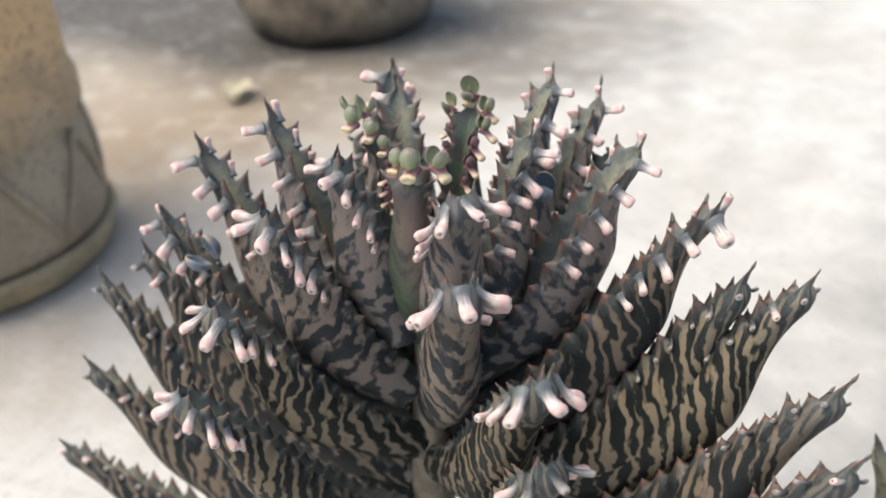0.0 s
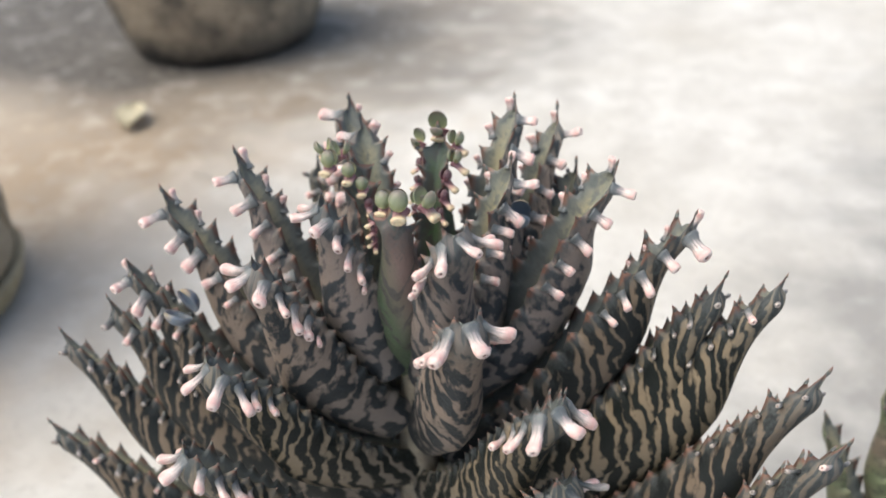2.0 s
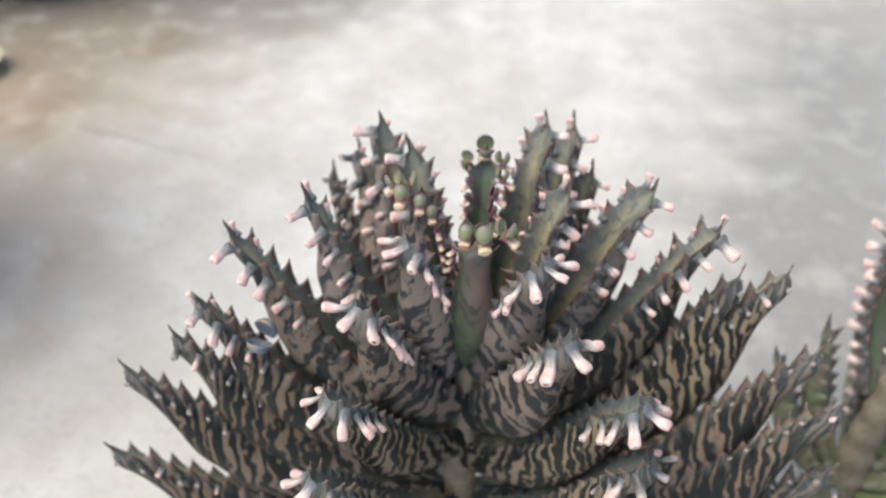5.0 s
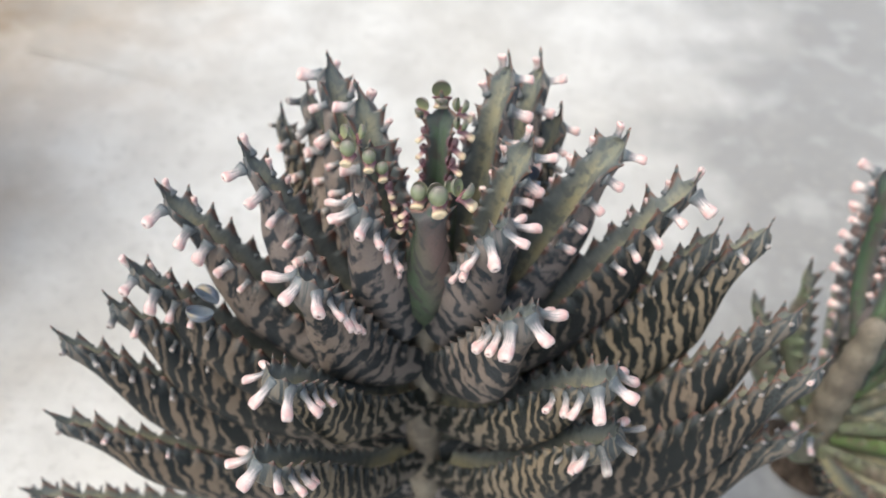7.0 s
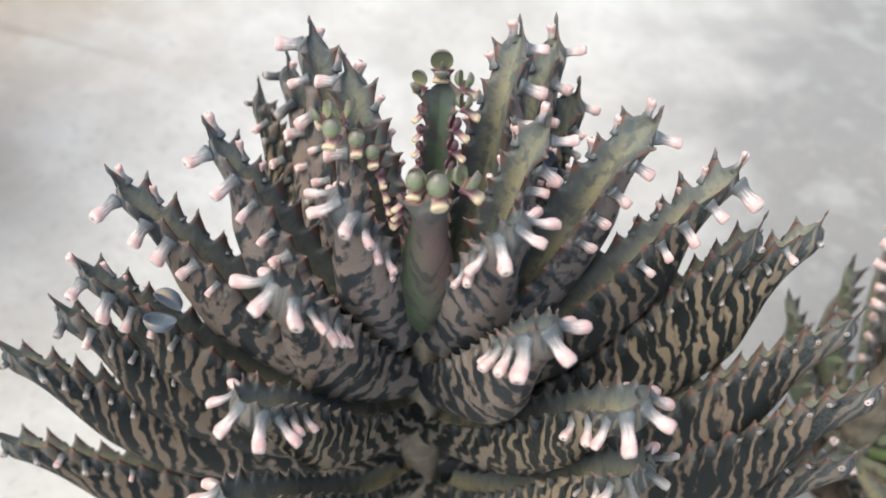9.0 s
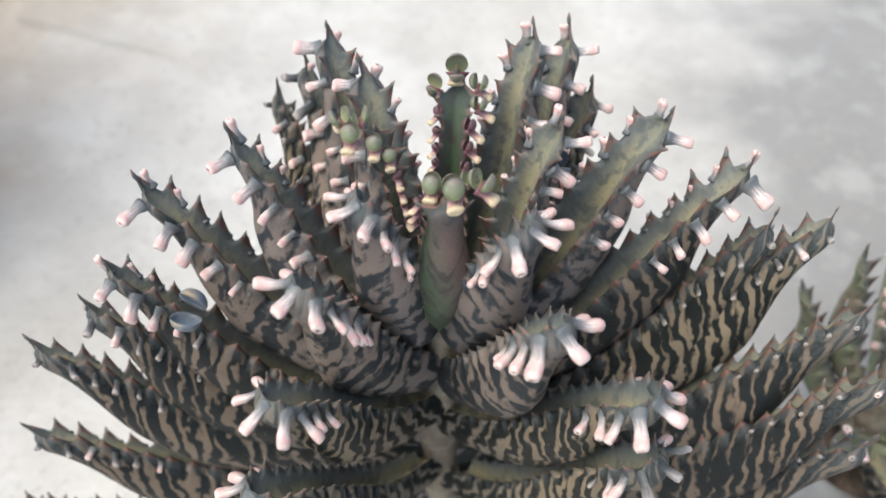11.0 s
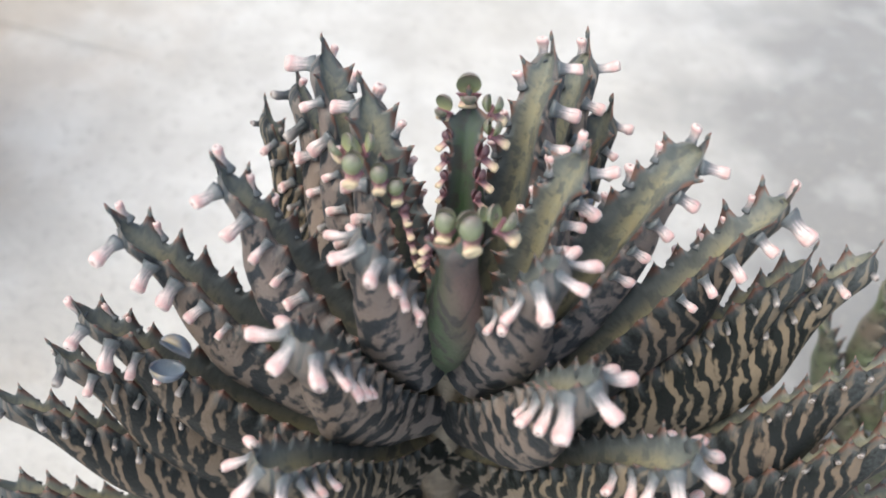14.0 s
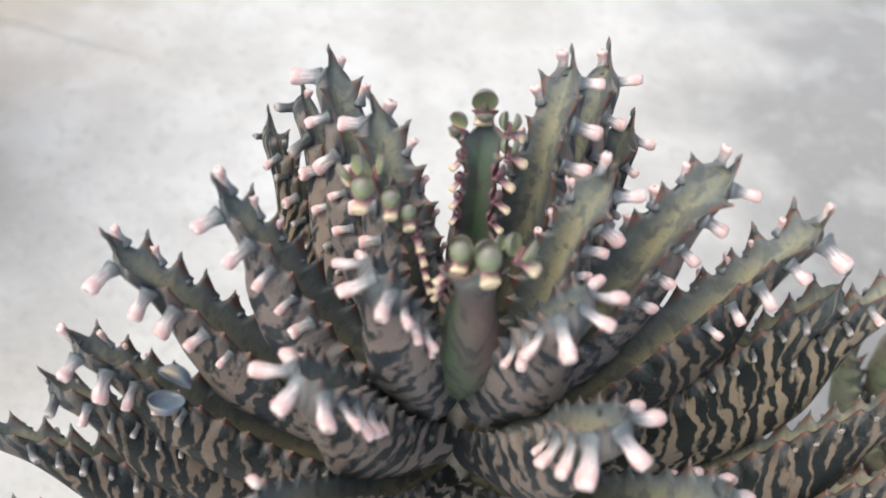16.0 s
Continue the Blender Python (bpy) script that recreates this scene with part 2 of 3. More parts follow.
# ---- mesh helpers ----
class Shape:
    """Collects vertices, faces, UVs and material slots for one mesh."""

    def __init__(self):
        self.v, self.f, self.uv, self.slot = [], [], [], []

    def vert(self, p):
        self.v.append(tuple(p))
        return len(self.v) - 1

    def face(self, ids, uvs, slot=0):
        self.f.append(tuple(ids))
        self.uv.extend(uvs)
        self.slot.append(slot)

    def grid(self, rows, uvs, slot=0, closed=False):
        """A sheet through rows of points, with a UV for each point."""
        ids = [[self.vert(p) for p in r] for r in rows]
        n = len(rows[0])
        for i in range(len(rows) - 1):
            for j in range(n if closed else n - 1):
                k = (j + 1) % n
                self.face((ids[i][j], ids[i][k], ids[i + 1][k], ids[i + 1][j]), (uvs[i][j], uvs[i][k], uvs[i + 1][k], uvs[i + 1][j]), slot)
        return ids

    def mesh(self, name, materials):
        me = bpy.data.meshes.new(name)
        me.from_pydata(self.v, [], self.f)
        layer = me.uv_layers.new(name="UVMap")
        layer.data.foreach_set("uv", np.array([p[:2] for p in self.uv], dtype=np.float32).ravel())
        if any(len(p) == 4 for p in self.uv):
            # how near the toothed edge, and how far along the leaf
            rim = me.uv_layers.new(name="Rim")
            rim.data.foreach_set("uv", np.array([p[2:] if len(p) == 4 else (1.0, 1.0) for p in self.uv], dtype=np.float32).ravel())
        for m in materials:
            me.materials.append(m)
        me.polygons.foreach_set("material_index", self.slot)
        me.polygons.foreach_set("use_smooth", [True] * len(self.f))
        bm = bmesh.new()
        bm.from_mesh(me)
        bmesh.ops.remove_doubles(bm, verts=bm.verts, dist=1e-6)
        bmesh.ops.recalc_face_normals(bm, faces=bm.faces)
        bm.to_mesh(me)
        bm.free()
        return me


def child(name, me, parent, m=None, label=""):
    ob = new(name, me)
    ob.parent = parent
    if m is not None:
        ob.matrix_basis = m
    if label:
        tagged(ob, label)
    return ob


def smooth(a, b, x):
    t = min(1.0, max(0.0, (x - a) / (b - a)))
    return t * t * (3 - 2 * t)


def tube(sh, centres, radii, around, slot=0, flat=1.0, up=Vector((0, 0, 1)), cap=True):
    """A bent tube of varying radius, flattened along up."""
    rows, uvs, total = [], [], len(centres) - 1
    for i, (c, r) in enumerate(zip(centres, radii)):
        a, b = centres[max(0, i - 1)], centres[min(total, i + 1)]
        t = (b - a).normalized()
        s = t.cross(up)
        s = s.normalized() if s.length > 1e-6 else Vector((1, 0, 0))
        n = s.cross(t).normalized()
        rows.append([c + s * math.cos(q) * r + n * math.sin(q) * r * flat for q in [2 * math.pi * j / around for j in range(around)]])
        uvs.append([(i / total, j / around) for j in range(around)])
    ids = sh.grid(rows, uvs, slot, closed=True)
    if cap:
        for k, c, u in ((0, centres[0], 0.0), (total, centres[-1], 1.0)):
            mid = sh.vert(c)
            for j in range(around):
                sh.face((ids[k][j], ids[k][(j + 1) % around], mid), ((u, j / around), (u, (j + 1) / around), (u, 0.5)), slot)


# ---- bulbil stubs: spoon-shaped pegs that stand out between the teeth, 7.8 mm long at full size ----
def peg_mesh(name, skin, droop, seed, width=1.0):
    rng = random.Random(seed)
    sh, L, steps, around = Shape(), 0.0078, 11, 12
    rows, uvs = [], []
    for i in range(steps + 1):
        t = i / steps
        x = L * t
        z = -droop * L * t * (0.35 + 0.35 * t) + 0.09 * L * smooth(0.55, 1.0, t)
        r = (0.00160 - 0.00050 * smooth(0.0, 0.36, t) + 0.00022 * smooth(0.45, 0.85, t) + 0.00006 * math.sin(5 * t + seed)) * width
        end = max(0.0, (t - 0.76) / 0.24)
        r *= math.sqrt(max(0.0, 1 - end ** 2.8 * 0.45))
        row, uvr = [], []
        for j in range(around):
            q = 2 * math.pi * j / around
            zz = math.sin(q) * r * (0.86 if math.sin(q) < 0 else 0.74)
            if math.sin(q) > 0.2:
                zz -= r * 0.25 * math.sin(q) * (1 - smooth(0.45, 0.75, t)) * smooth(0.1, 0.3, t)
            row.append(Vector((x, math.cos(q) * r * 1.08 + 0.0002 * math.sin(3 * t + seed), z + zz)) + Vector((rng.uniform(-1, 1), rng.uniform(-1, 1), rng.uniform(-1, 1))) * 0.00006)
            uvr.append((t, j / around))
        rows.append(row)
        uvs.append(uvr)
    # a ringed dimple closes the end
    centre = sum(rows[-1], Vector()) / around
    last = rows[-1]
    for share, back, u in ((0.62, 0.00012, 1.06), (0.38, -0.00002, 1.16), (0.22, -0.00030, 1.27)):
        rows.append([centre + (p - centre) * share + Vector((back, 0, 0)) for p in last])
        uvs.append([(u, j / around) for j in range(around)])
    ids = sh.grid(rows, uvs, 0, closed=True)
    mid = sh.vert(centre + Vector((-0.0004, 0, 0)))
    for j in range(around):
        sh.face((ids[-1][j], ids[-1][(j + 1) % around], mid), ((1.27, 0), (1.27, 0), (1.3, 0)))
    sh.face(tuple(ids[0]), [(0, 0)] * around)
    return sh.mesh(name, [skin])


PEGS = [peg_mesh("stub", M_PEG, d, s, w) for d, s, w in ((0.25, 1, 1.0), (0.12, 2, 1.08), (0.34, 3, 0.94), (0.18, 4, 1.15))]
OLD_PEGS = [peg_mesh("old_stub", M_PEG_OLD, d, s, w) for d, s, w in ((0.05, 5, 0.8), (0.15, 6, 0.9))]
BRACTS = [peg_mesh("bract", M_BRACT, d, s, 1.2) for d, s in ((0.2, 7), (0.3, 8))]


def leaflet_mesh(name, skin, cup=0.25):
    """A thick round leaflet, 4 mm long, hollowed towards its partner."""
    sh, n, m = Shape(), 10, 16
    rows, uvs = [], []
    for i in range(n + 1):
        a = math.pi * i / n
        r = math.sin(a)
        bulge = 0.0017 * math.cos(a) if a < math.pi / 2 else 0.0005 * math.cos(a) * (-cup * 4)
        rows.append([Vector((math.cos(q) * r * 0.0019, bulge, 0.0019 + math.sin(q) * r * 0.0022)) for q in [2 * math.pi * j / m for j in range(m)]])
        uvs.append([(0.5 + 0.5 * math.sin(q) * r, j / m) for j, q in enumerate([2 * math.pi * j / m for j in range(m)])])
    sh.grid(rows, uvs, 0, closed=True)
    return sh.mesh(name, [skin])


LEAFLET, BLUE_LEAFLET, BUD_LEAFLET = leaflet_mesh("leaflet", M_LEAFLET), leaflet_mesh("blue_leaflet", M_BLUE, 0.5), leaflet_mesh("bud_leaflet", M_BUD)


def frame_of(x, up):
    """A rotation whose x axis is the given way and whose z axis leans to up."""
    x = x.normalized()
    y = up.cross(x).normalized()
    return Matrix((x, y, x.cross(y))).transposed().to_4x4()


# ---- leaves ----
def tooth(sh, root, along, way, length, base):
    """A fleshy, slightly hooked thorn that grows out of the leaf's edge."""
    side = along.normalized()
    thick = side.cross(way).normalized()
    rings = []
    for t, r in ((-0.6, 0.55), (0.0, 0.78), (0.4, 0.52), (0.75, 0.26)):
        c = root + way * length * t + thick * 0.10 * length * max(0.0, t) ** 2
        ring = []
        for j in range(6):
            q = math.pi / 3 * j
            p = c + side * math.cos(q) * base * r + thick * math.sin(q) * base * r * 0.6
            ring.append((sh.vert(p), (max(0.0, t) / 1.0, j / 6)))
        rings.append(ring)
    top = (sh.vert(root + way * length + thick * 0.12 * length), (1.0, 0.5))
    for lo, hi in zip(rings, rings[1:]):
        for j in range(6):
            k = (j + 1) % 6
            quad = (lo[j], lo[k], hi[k], hi[j])
            sh.face([p[0] for p in quad], [p[1] for p in quad], 2)
    for j in range(6):
        k = (j + 1) % 6
        tri = (rings[-1][j], rings[-1][k], top)
        sh.face([p[0] for p in tri], [p[1] for p in tri], 2)


def leaf(plant, tip, base_z, skin, seed, width=0.0125, depth=0.0110, sag=15, lift=14, hollow=0.30, pegs=5, blunt=0.58, flare=0.86, tipped=True, peg_size=1.0, droop=0.42, aged=0.0, twist=0.0, pitch=0.0025, taper=0.52, label="", base_r=0.004, gape=0.82):
    rng = random.Random(seed)
    tip = Vector(tip)
    out = Vector((tip.x, tip.y, 0)).normalized()
    root = out * base_r + Vector((0, 0, base_z))
    if tipped:
        # the last teeth reach a little past the flesh
        tip = tip - (tip - root).normalized() * 0.0011
    chord = tip - root
    L = chord.length
    rise = math.asin(chord.z / L)
    flat = Vector((chord.x, chord.y, 0)).normalized()
    ray = lambda a: flat * math.cos(a) + Vector((0, 0, math.sin(a)))
    p1, p2 = root + ray(rise - radians(sag)) * L * 0.40, tip - ray(rise + radians(lift)) * L * 0.38
    curve = lambda s: root * (1 - s) ** 3 + p1 * 3 * s * (1 - s) ** 2 + p2 * 3 * s * s * (1 - s) + tip * s ** 3
    sh = Shape()
    end = 1 - (0.50 if tipped else 0.55) * width * blunt / L
    wide = lambda s: width * (0.78 + 0.30 * smooth(0.0, 0.40, s)) * (1 - (1.04 - blunt) * smooth(0.45, 0.95, s)) * (math.sqrt(max(0.0, 1 - ((s - end) / (1 - end)) ** 2)) if s > end else 1)
    height = lambda s: depth * ((0.66 if tipped else 0.78) + (0.36 if tipped else 0.24) * smooth(0, 0.38, s)) * (1 - taper * smooth(0.45, 0.97, s)) * math.sqrt(max(0.01, 1 - (max(0.0, s - end) / (1 - end)) ** 2 * 0.8)) * (1 - 0.62 * smooth(0.66, 1.0, s) * tipped)
    spread = lambda s: hollow * (1 - 0.25 * smooth(0.5, 0.0, s)) + ((gape if tipped else 0.80) - hollow) * smooth(flare, 0.99, s)

    def axes(s):
        t = (curve(min(1, s + 0.01)) - curve(max(0, s - 0.01))).normalized()
        side = flat.cross(Vector((0, 0, 1)))
        n = side.cross(t).normalized()
        a = radians(twist) * s
        return t, side * math.cos(a) + n * math.sin(a), n * math.cos(a) - side * math.sin(a)

    # walk the edge from the tip back along both sides: teeth on it, stubs out of the flank just under it
    rough = [end * i / 38 for i in range(38)] + [end + (1 - end) * math.sin(math.pi / 2 * i / 9) for i in range(10)]
    stubs, teeth = [], {-1: [], 1: []}
    for sgn in (-1, 1):
        path, under = [], []
        for s in reversed(rough):
            t, side, n = axes(s)
            q0 = math.acos(spread(s))
            q1 = max(q0 - (0.14 if tipped else 0.36), -0.1)
            path.append(curve(s) + side * sgn * wide(s) / 2 * spread(s))
            under.append(curve(s) + side * sgn * wide(s) / 2 * math.cos(q1) * 0.94 + n * (math.sin(q1) - math.sin(q0)) * height(s) / 2)
        goal, done, k = (0.0 if sgn > 0 else 0.0021), 0.0, (1 if tipped else 0) + (0 if sgn > 0 else 1)
        for i in range(len(path) - 2):
            step = (path[i + 1] - path[i]).length
            while done + step > goal and rough[-1 - i] > 0.10:
                q = (goal - done) / step
                at = path[i].lerp(path[i + 1], q)
                s = rough[-1 - i]
                t, side, n = axes(s)
                along = (path[i + 1] - path[max(0, i - 1)]).normalized()
                out = n.cross(along) if n.cross(along).dot(side * sgn + t * 0.3) > 0 else along.cross(n)
                if goal < 0.0006:
                    out = t
                jig = lambda a: a * rng.uniform(-1, 1)
                if k % 2:
                    size = (1 - 0.5 * (1 - s)) * (0.75 + 0.5 * rng.random()) * (1.5 if k < 6 and tipped else 1.35 if tipped else 0.95 if k < 7 else 0.65)
                    way = (out * (0.62 if k < 5 and tipped else 0.42) + n * (0.42 if k < 5 and tipped else 0.62) + t * (0.40 if tipped else 0.12) + along * jig(0.12)).normalized()
                    teeth[sgn].append((goal, 0.0024 * size, way))
                    tooth(sh, at + way * 0.0019 * size, along, way, 0.0008 * size, 0.00042 * size)
                else:
                    far = k / 2 / max(0.5, pegs)
                    big = max(0.0, 1 - far ** 2.4) if not tipped else max(0.0, 1 - 0.5 * far) * (1.0 if far < 1 else 0.0)
                    behind = smooth(0.1, 0.6, out.y)
                    if tipped:
                        near = smooth(0.2, -0.4, out.y) * smooth(1.5, 4, k)
                        hang = droop * (1.4 + 0.9 * near)
                        big *= 1 - 0.30 * behind
                    else:
                        hang = 0.30 + 0.90 * abs(out.dot(t))
                    side_out = (out + side * sgn).normalized() if tipped else out
                    way = side_out * ((0.80 if tipped else 0.90) + jig(0.14)) + along * jig(0.26) + t * ((0.20 - 0.22 * near if tipped else -0.12) + jig(0.12)) - n * (hang + jig(0.16))
                    if tipped and behind > 0.5 and droop > 0.2:
                        # stubs of the shaded edge bend up to the light
                        way = out * 0.50 + t * 0.20 + Vector((jig(0.12), -0.25, 0.60))
                        big *= 0.9
                    root_at = under[i].lerp(under[i + 1], q)
                    if goal < 0.003:
                        root_at = at - n * 0.0013 - out * 0.0004
                    root_at = root_at + (out * (0.0004 + 0.0004 * near) if tipped else -way.normalized() * 0.0008)
                    if big > 0.10:
                        stubs.append((root_at, way, n, peg_size * (0.70 if tipped else 0.84) * (0.34 + 0.66 * big) * (0.80 + 0.34 * rng.random()), (1.22 if tipped else 1.02) + 0.22 * rng.random()))
                goal += (pitch if tipped else 0.0018 if k < 4 else 0.0021) * (0.88 + 0.24 * rng.random())
                k += 1
            done += step

    def fin(sgn, arc):
        """How far the edge is drawn out into a tooth at this arc length from the tip."""
        total = Vector((0, 0, 0))
        for goal, size, way in teeth[sgn]:
            x = 1 - abs(arc - goal) / ((0.0034 if arc > goal else 0.0016) * (1.0 if tipped else 0.66))
            if x > 0:
                total += way * size * x * (0.8 + 0.2 * x)
        return total

    low, high = 16, 8
    wob = [rng.uniform(-1, 1) for _ in range(6)]
    lower, lower_uv, upper, upper_uv = [], [], [], []
    stations = [end * i / 150 for i in range(150)] + [end + (1 - end) * math.sin(math.pi / 2 * i / 17) for i in range(18)]
    edge = {g: [curve(s) + axes(s)[1] * g * wide(s) / 2 * spread(s) for s in stations] for g in (-1, 1)}
    arcs = {g: [0.0] * len(stations) for g in (-1, 1)}
    for g in (-1, 1):
        for i in range(len(stations) - 2, -1, -1):
            arcs[g][i] = arcs[g][i + 1] + (edge[g][i + 1] - edge[g][i]).length
    for i, s in enumerate(stations):
        c, (t, side, n) = curve(s), axes(s)
        w = wide(s) / 2 * (1 + 0.04 * math.sin(11 * s + wob[0] * 3))
        h = height(s)
        row, uvr = [], []
        m = spread(s)
        q0 = math.acos(m)
        pull = {g: fin(g, arcs[g][i]) for g in (-1, 1)}
        for j in range(low + 1):
            x = 2 * j / low - 1
            q = 1.5 * math.pi + (math.pi / 2 + q0) * math.copysign(1 - (1 - abs(x)) ** 1.35, x)
            share = max(0.0, 1 - (low / 2 - abs(j - low / 2)) / 3.4) ** 1.5
            row.append(c + side * math.cos(q) * w + n * (math.sin(q) - math.sin(q0)) * h / 2 * (1 + 0.03 * math.sin(17 * s + 3 * q + wob[1])) + pull[-1 if x < 0 else 1] * share)
            uvr.append((s * L * 100, (q - 1.5 * math.pi) * w * 100, share * min(1.0, 0.22 + pull[-1 if x < 0 else 1].length / 0.0024), s))
        lower.append(row)
        lower_uv.append(uvr)
        row, uvr = [], []
        for j in range(high + 1):
            x = 1 - 2 * j / high
            share = {0: 1.0, 1: 0.35}.get(min(j, high - j), 0.0)
            row.append(c + side * x * w * m - n * (1 - abs(x) ** 1.5) * (0.45 * h * m + 0.0006) + pull[1 if x > 0 else -1] * share)
            uvr.append((s * L * 100, x * w * m * 100, share * min(1.0, 0.22 + pull[1 if x > 0 else -1].length / 0.0024), s))
        upper.append(row)
        upper_uv.append(uvr)
    sh.grid(lower, lower_uv, 0)
    sh.grid(upper, upper_uv, 1)
    sh.face([sh.vert(p) for p in lower[-1]], lower_uv[-1], 0)
    ob = child("leaf", sh.mesh("leaf", [skin, M_YOUNG if skin is M_GREEN else M_UPPER, M_TOOTH]), plant, None, label)
    for at, way, n, size, fat in stubs:
        old = rng.random() < aged
        me = rng.choice(OLD_PEGS if old else PEGS)
        m = Matrix.Translation(at) @ frame_of(way, n) @ Matrix.Diagonal((size, size * fat, size * fat, 1))
        child("old_bulbil_stub" if old else "bulbil_stub", me, ob, m)
    return ob


def plantlet(host, at, size=1.0, turn=0.0, lean=0.0, open_=14, kind="green", bract=0.37, front=1.0):
    """Two fleshy leaflets face to face on a bract. turn: where the front leaflet looks, from the near side; front: its share of the size of the other."""
    base = Matrix.Translation(Vector(at)) @ pose(0, 0, 0, 0, 0, turn) @ pose(0, 0, 0, lean, 0, 0) @ Matrix.Diagonal((size, size, size, 1))
    me = {"green": LEAFLET, "blue": BLUE_LEAFLET, "bud": BUD_LEAFLET}[kind]
    words = {"green": "olive-green plantlet leaflet", "blue": "blue-grey plantlet leaflet", "bud": "purple-brown plantlet bud"}[kind]
    for s, k in ((0, 1.0), (180, front)):
        child("plantlet_leaflet", me, host, base @ pose(0, 0, 0, 0, 0, s) @ pose(0, 0.0004, 0, -open_, 0, 0) @ Matrix.Diagonal((k, k, k, 1)), words)
    if bract:
        child("bract", BRACTS[int(turn) % 2], host, base @ pose(0, 0.0006, -0.0002, 0, 0, -90) @ pose(0, 0, 0, 0, 24, 0) @ Matrix.Diagonal((bract, 0.95, 0.8, 1)), "pale yellow bract")


plant = tagged(new("succulent_plant"), "striped mother-of-thousands succulent with pink-tipped bulbil stubs on toothed leaves", "plant")


def stem(parent, top, radius, label, nodes=7):
    sh, cs, rs = Shape(), [], []
    for i in range(41):
        t = i / 40
        cs.append(Vector((0.0006 * math.sin(9 * t), 0.0005 * math.cos(7 * t), -0.004 + (top + 0.004) * t)))
        node = abs(math.sin(math.pi * nodes * t)) ** 6
        rs.append(radius * (1.0 - 0.45 * t ** 3 + 0.10 * node) * (0.35 if i == 40 else 1))
    tube(sh, cs, rs, 18, up=Vector((0, 1, 0.01)))
    return child("stem", sh.mesh("stem", [M_STEM]), parent, None, label)


stem(plant, 0.100, 0.0050, "pale grey-green stem with leaf scars")

MM = 0.001
v3 = lambda x, y, z: (x * MM, y * MM, z * MM)
# front leaves
leaf(plant, v3(18.5, -25.0, 120.5), 0.078, M_MIDDLE, 11, 0.0098, 0.0150, 10, -12, 0.6, pegs=5, peg_size=1.0, blunt=0.80, flare=0.7, tipped=False, base_r=0.001)
leaf(plant, v3(14.0, -11.5, 129.0), 0.090, M_INNER, 12, 0.0100, 0.0130, -2, -18, 0.6, pegs=5, peg_size=0.95, blunt=0.80, flare=0.7, tipped=False, base_r=0.001)
leaf(plant, v3(-22.0, -19.5, 123.0), 0.080, M_MIDDLE, 13, 0.0100, 0.0150, 14, -12, 0.6, pegs=6, peg_size=0.95, blunt=0.80, flare=0.7, tipped=False, base_r=0.001)
leaf(plant, v3(-27.0, -32.0, 110.5), 0.066, M_OUTER, 14, 0.0100, 0.0140, 18, -6, 0.6, pegs=5, peg_size=0.95, blunt=0.80, flare=0.7, tipped=False, base_r=0.001)
leaf(plant, v3(34.0, -31.0, 110.0), 0.060, M_OUTER, 15, 0.0104, 0.0140, 18, -8, 0.6, pegs=5, peg_size=1.0, blunt=0.80, flare=0.7, tipped=False, base_r=0.001)
leaf(plant, v3(36.5, -34.0, 96.0), 0.034, M_OUTER, 16, 0.0104, 0.0140, 20, -6, 0.6, pegs=5, peg_size=0.9, aged=0.5, blunt=0.80, flare=0.7, tipped=False, base_r=0.001)
leaf(plant, v3(-30.0, -40.5, 96), 0.040, M_OUTER, 17, 0.0104, 0.0140, 20, -4, 0.6, pegs=5, peg_size=0.85, blunt=0.80, flare=0.7, tipped=False, base_r=0.001)
# leaves that spread to one side
leaf(plant, v3(-35.5, 6.3, 130), 0.082, M_INNER, 21, 0.0112, 0.0145, 15, -6, 0.66, pegs=6, peg_size=1.0, twist=-16, pitch=0.0029)
leaf(plant, v3(-13.0, -7.5, 130.0), 0.090, M_INNER, 22, 0.0102, 0.0125, -2, -20, 0.6, pegs=6, peg_size=0.85, blunt=0.80, flare=0.7, tipped=False, base_r=0.001)
leaf(plant, v3(-52.0, 3.2, 121.5), 0.070, M_MIDDLE, 23, 0.0115, 0.015, 17, -2, 0.68, pegs=6, peg_size=1.0, twist=-12, pitch=0.0029)
leaf(plant, v3(-59.5, -4.3, 109), 0.058, M_DUSK_SHADED, 24, 0.011, 0.0145, 21, 4, 0.66, pegs=6, peg_size=0.95, twist=-22, aged=0.25, taper=0.4)
leaf(plant, v3(-66, -5.0, 98.5), 0.052, M_DUSK_SHADED, 25, 0.0108, 0.0145, 26, 8, 0.36, pegs=7, peg_size=0.72, aged=0.9, twist=-32, taper=0.4, gape=0.55)
leaf(plant, v3(-77.5, -8.5, 90.5), 0.046, M_DUSK_SHADED, 26, 0.0108, 0.015, 26, 10, 0.36, pegs=7, peg_size=0.72, aged=0.9, twist=-32, taper=0.4, droop=0.1, gape=0.55)
# the lowest two take the darker skin in place of shade
leaf(plant, v3(-84, -13.5, 67), 0.036, M_DUSK_SHADED, 27, 0.0108, 0.015, 30, 12, 0.36, pegs=7, peg_size=0.72, aged=0.9, twist=-32, taper=0.4, droop=0.1, gape=0.55)
leaf(plant, v3(-97, -17.5, 40), 0.022, M_DUSK_SHADED, 28, 0.0108, 0.015, 24, 14, 0.36, pegs=7, peg_size=0.72, aged=0.9, twist=-32, taper=0.4, droop=-0.2, gape=0.55)
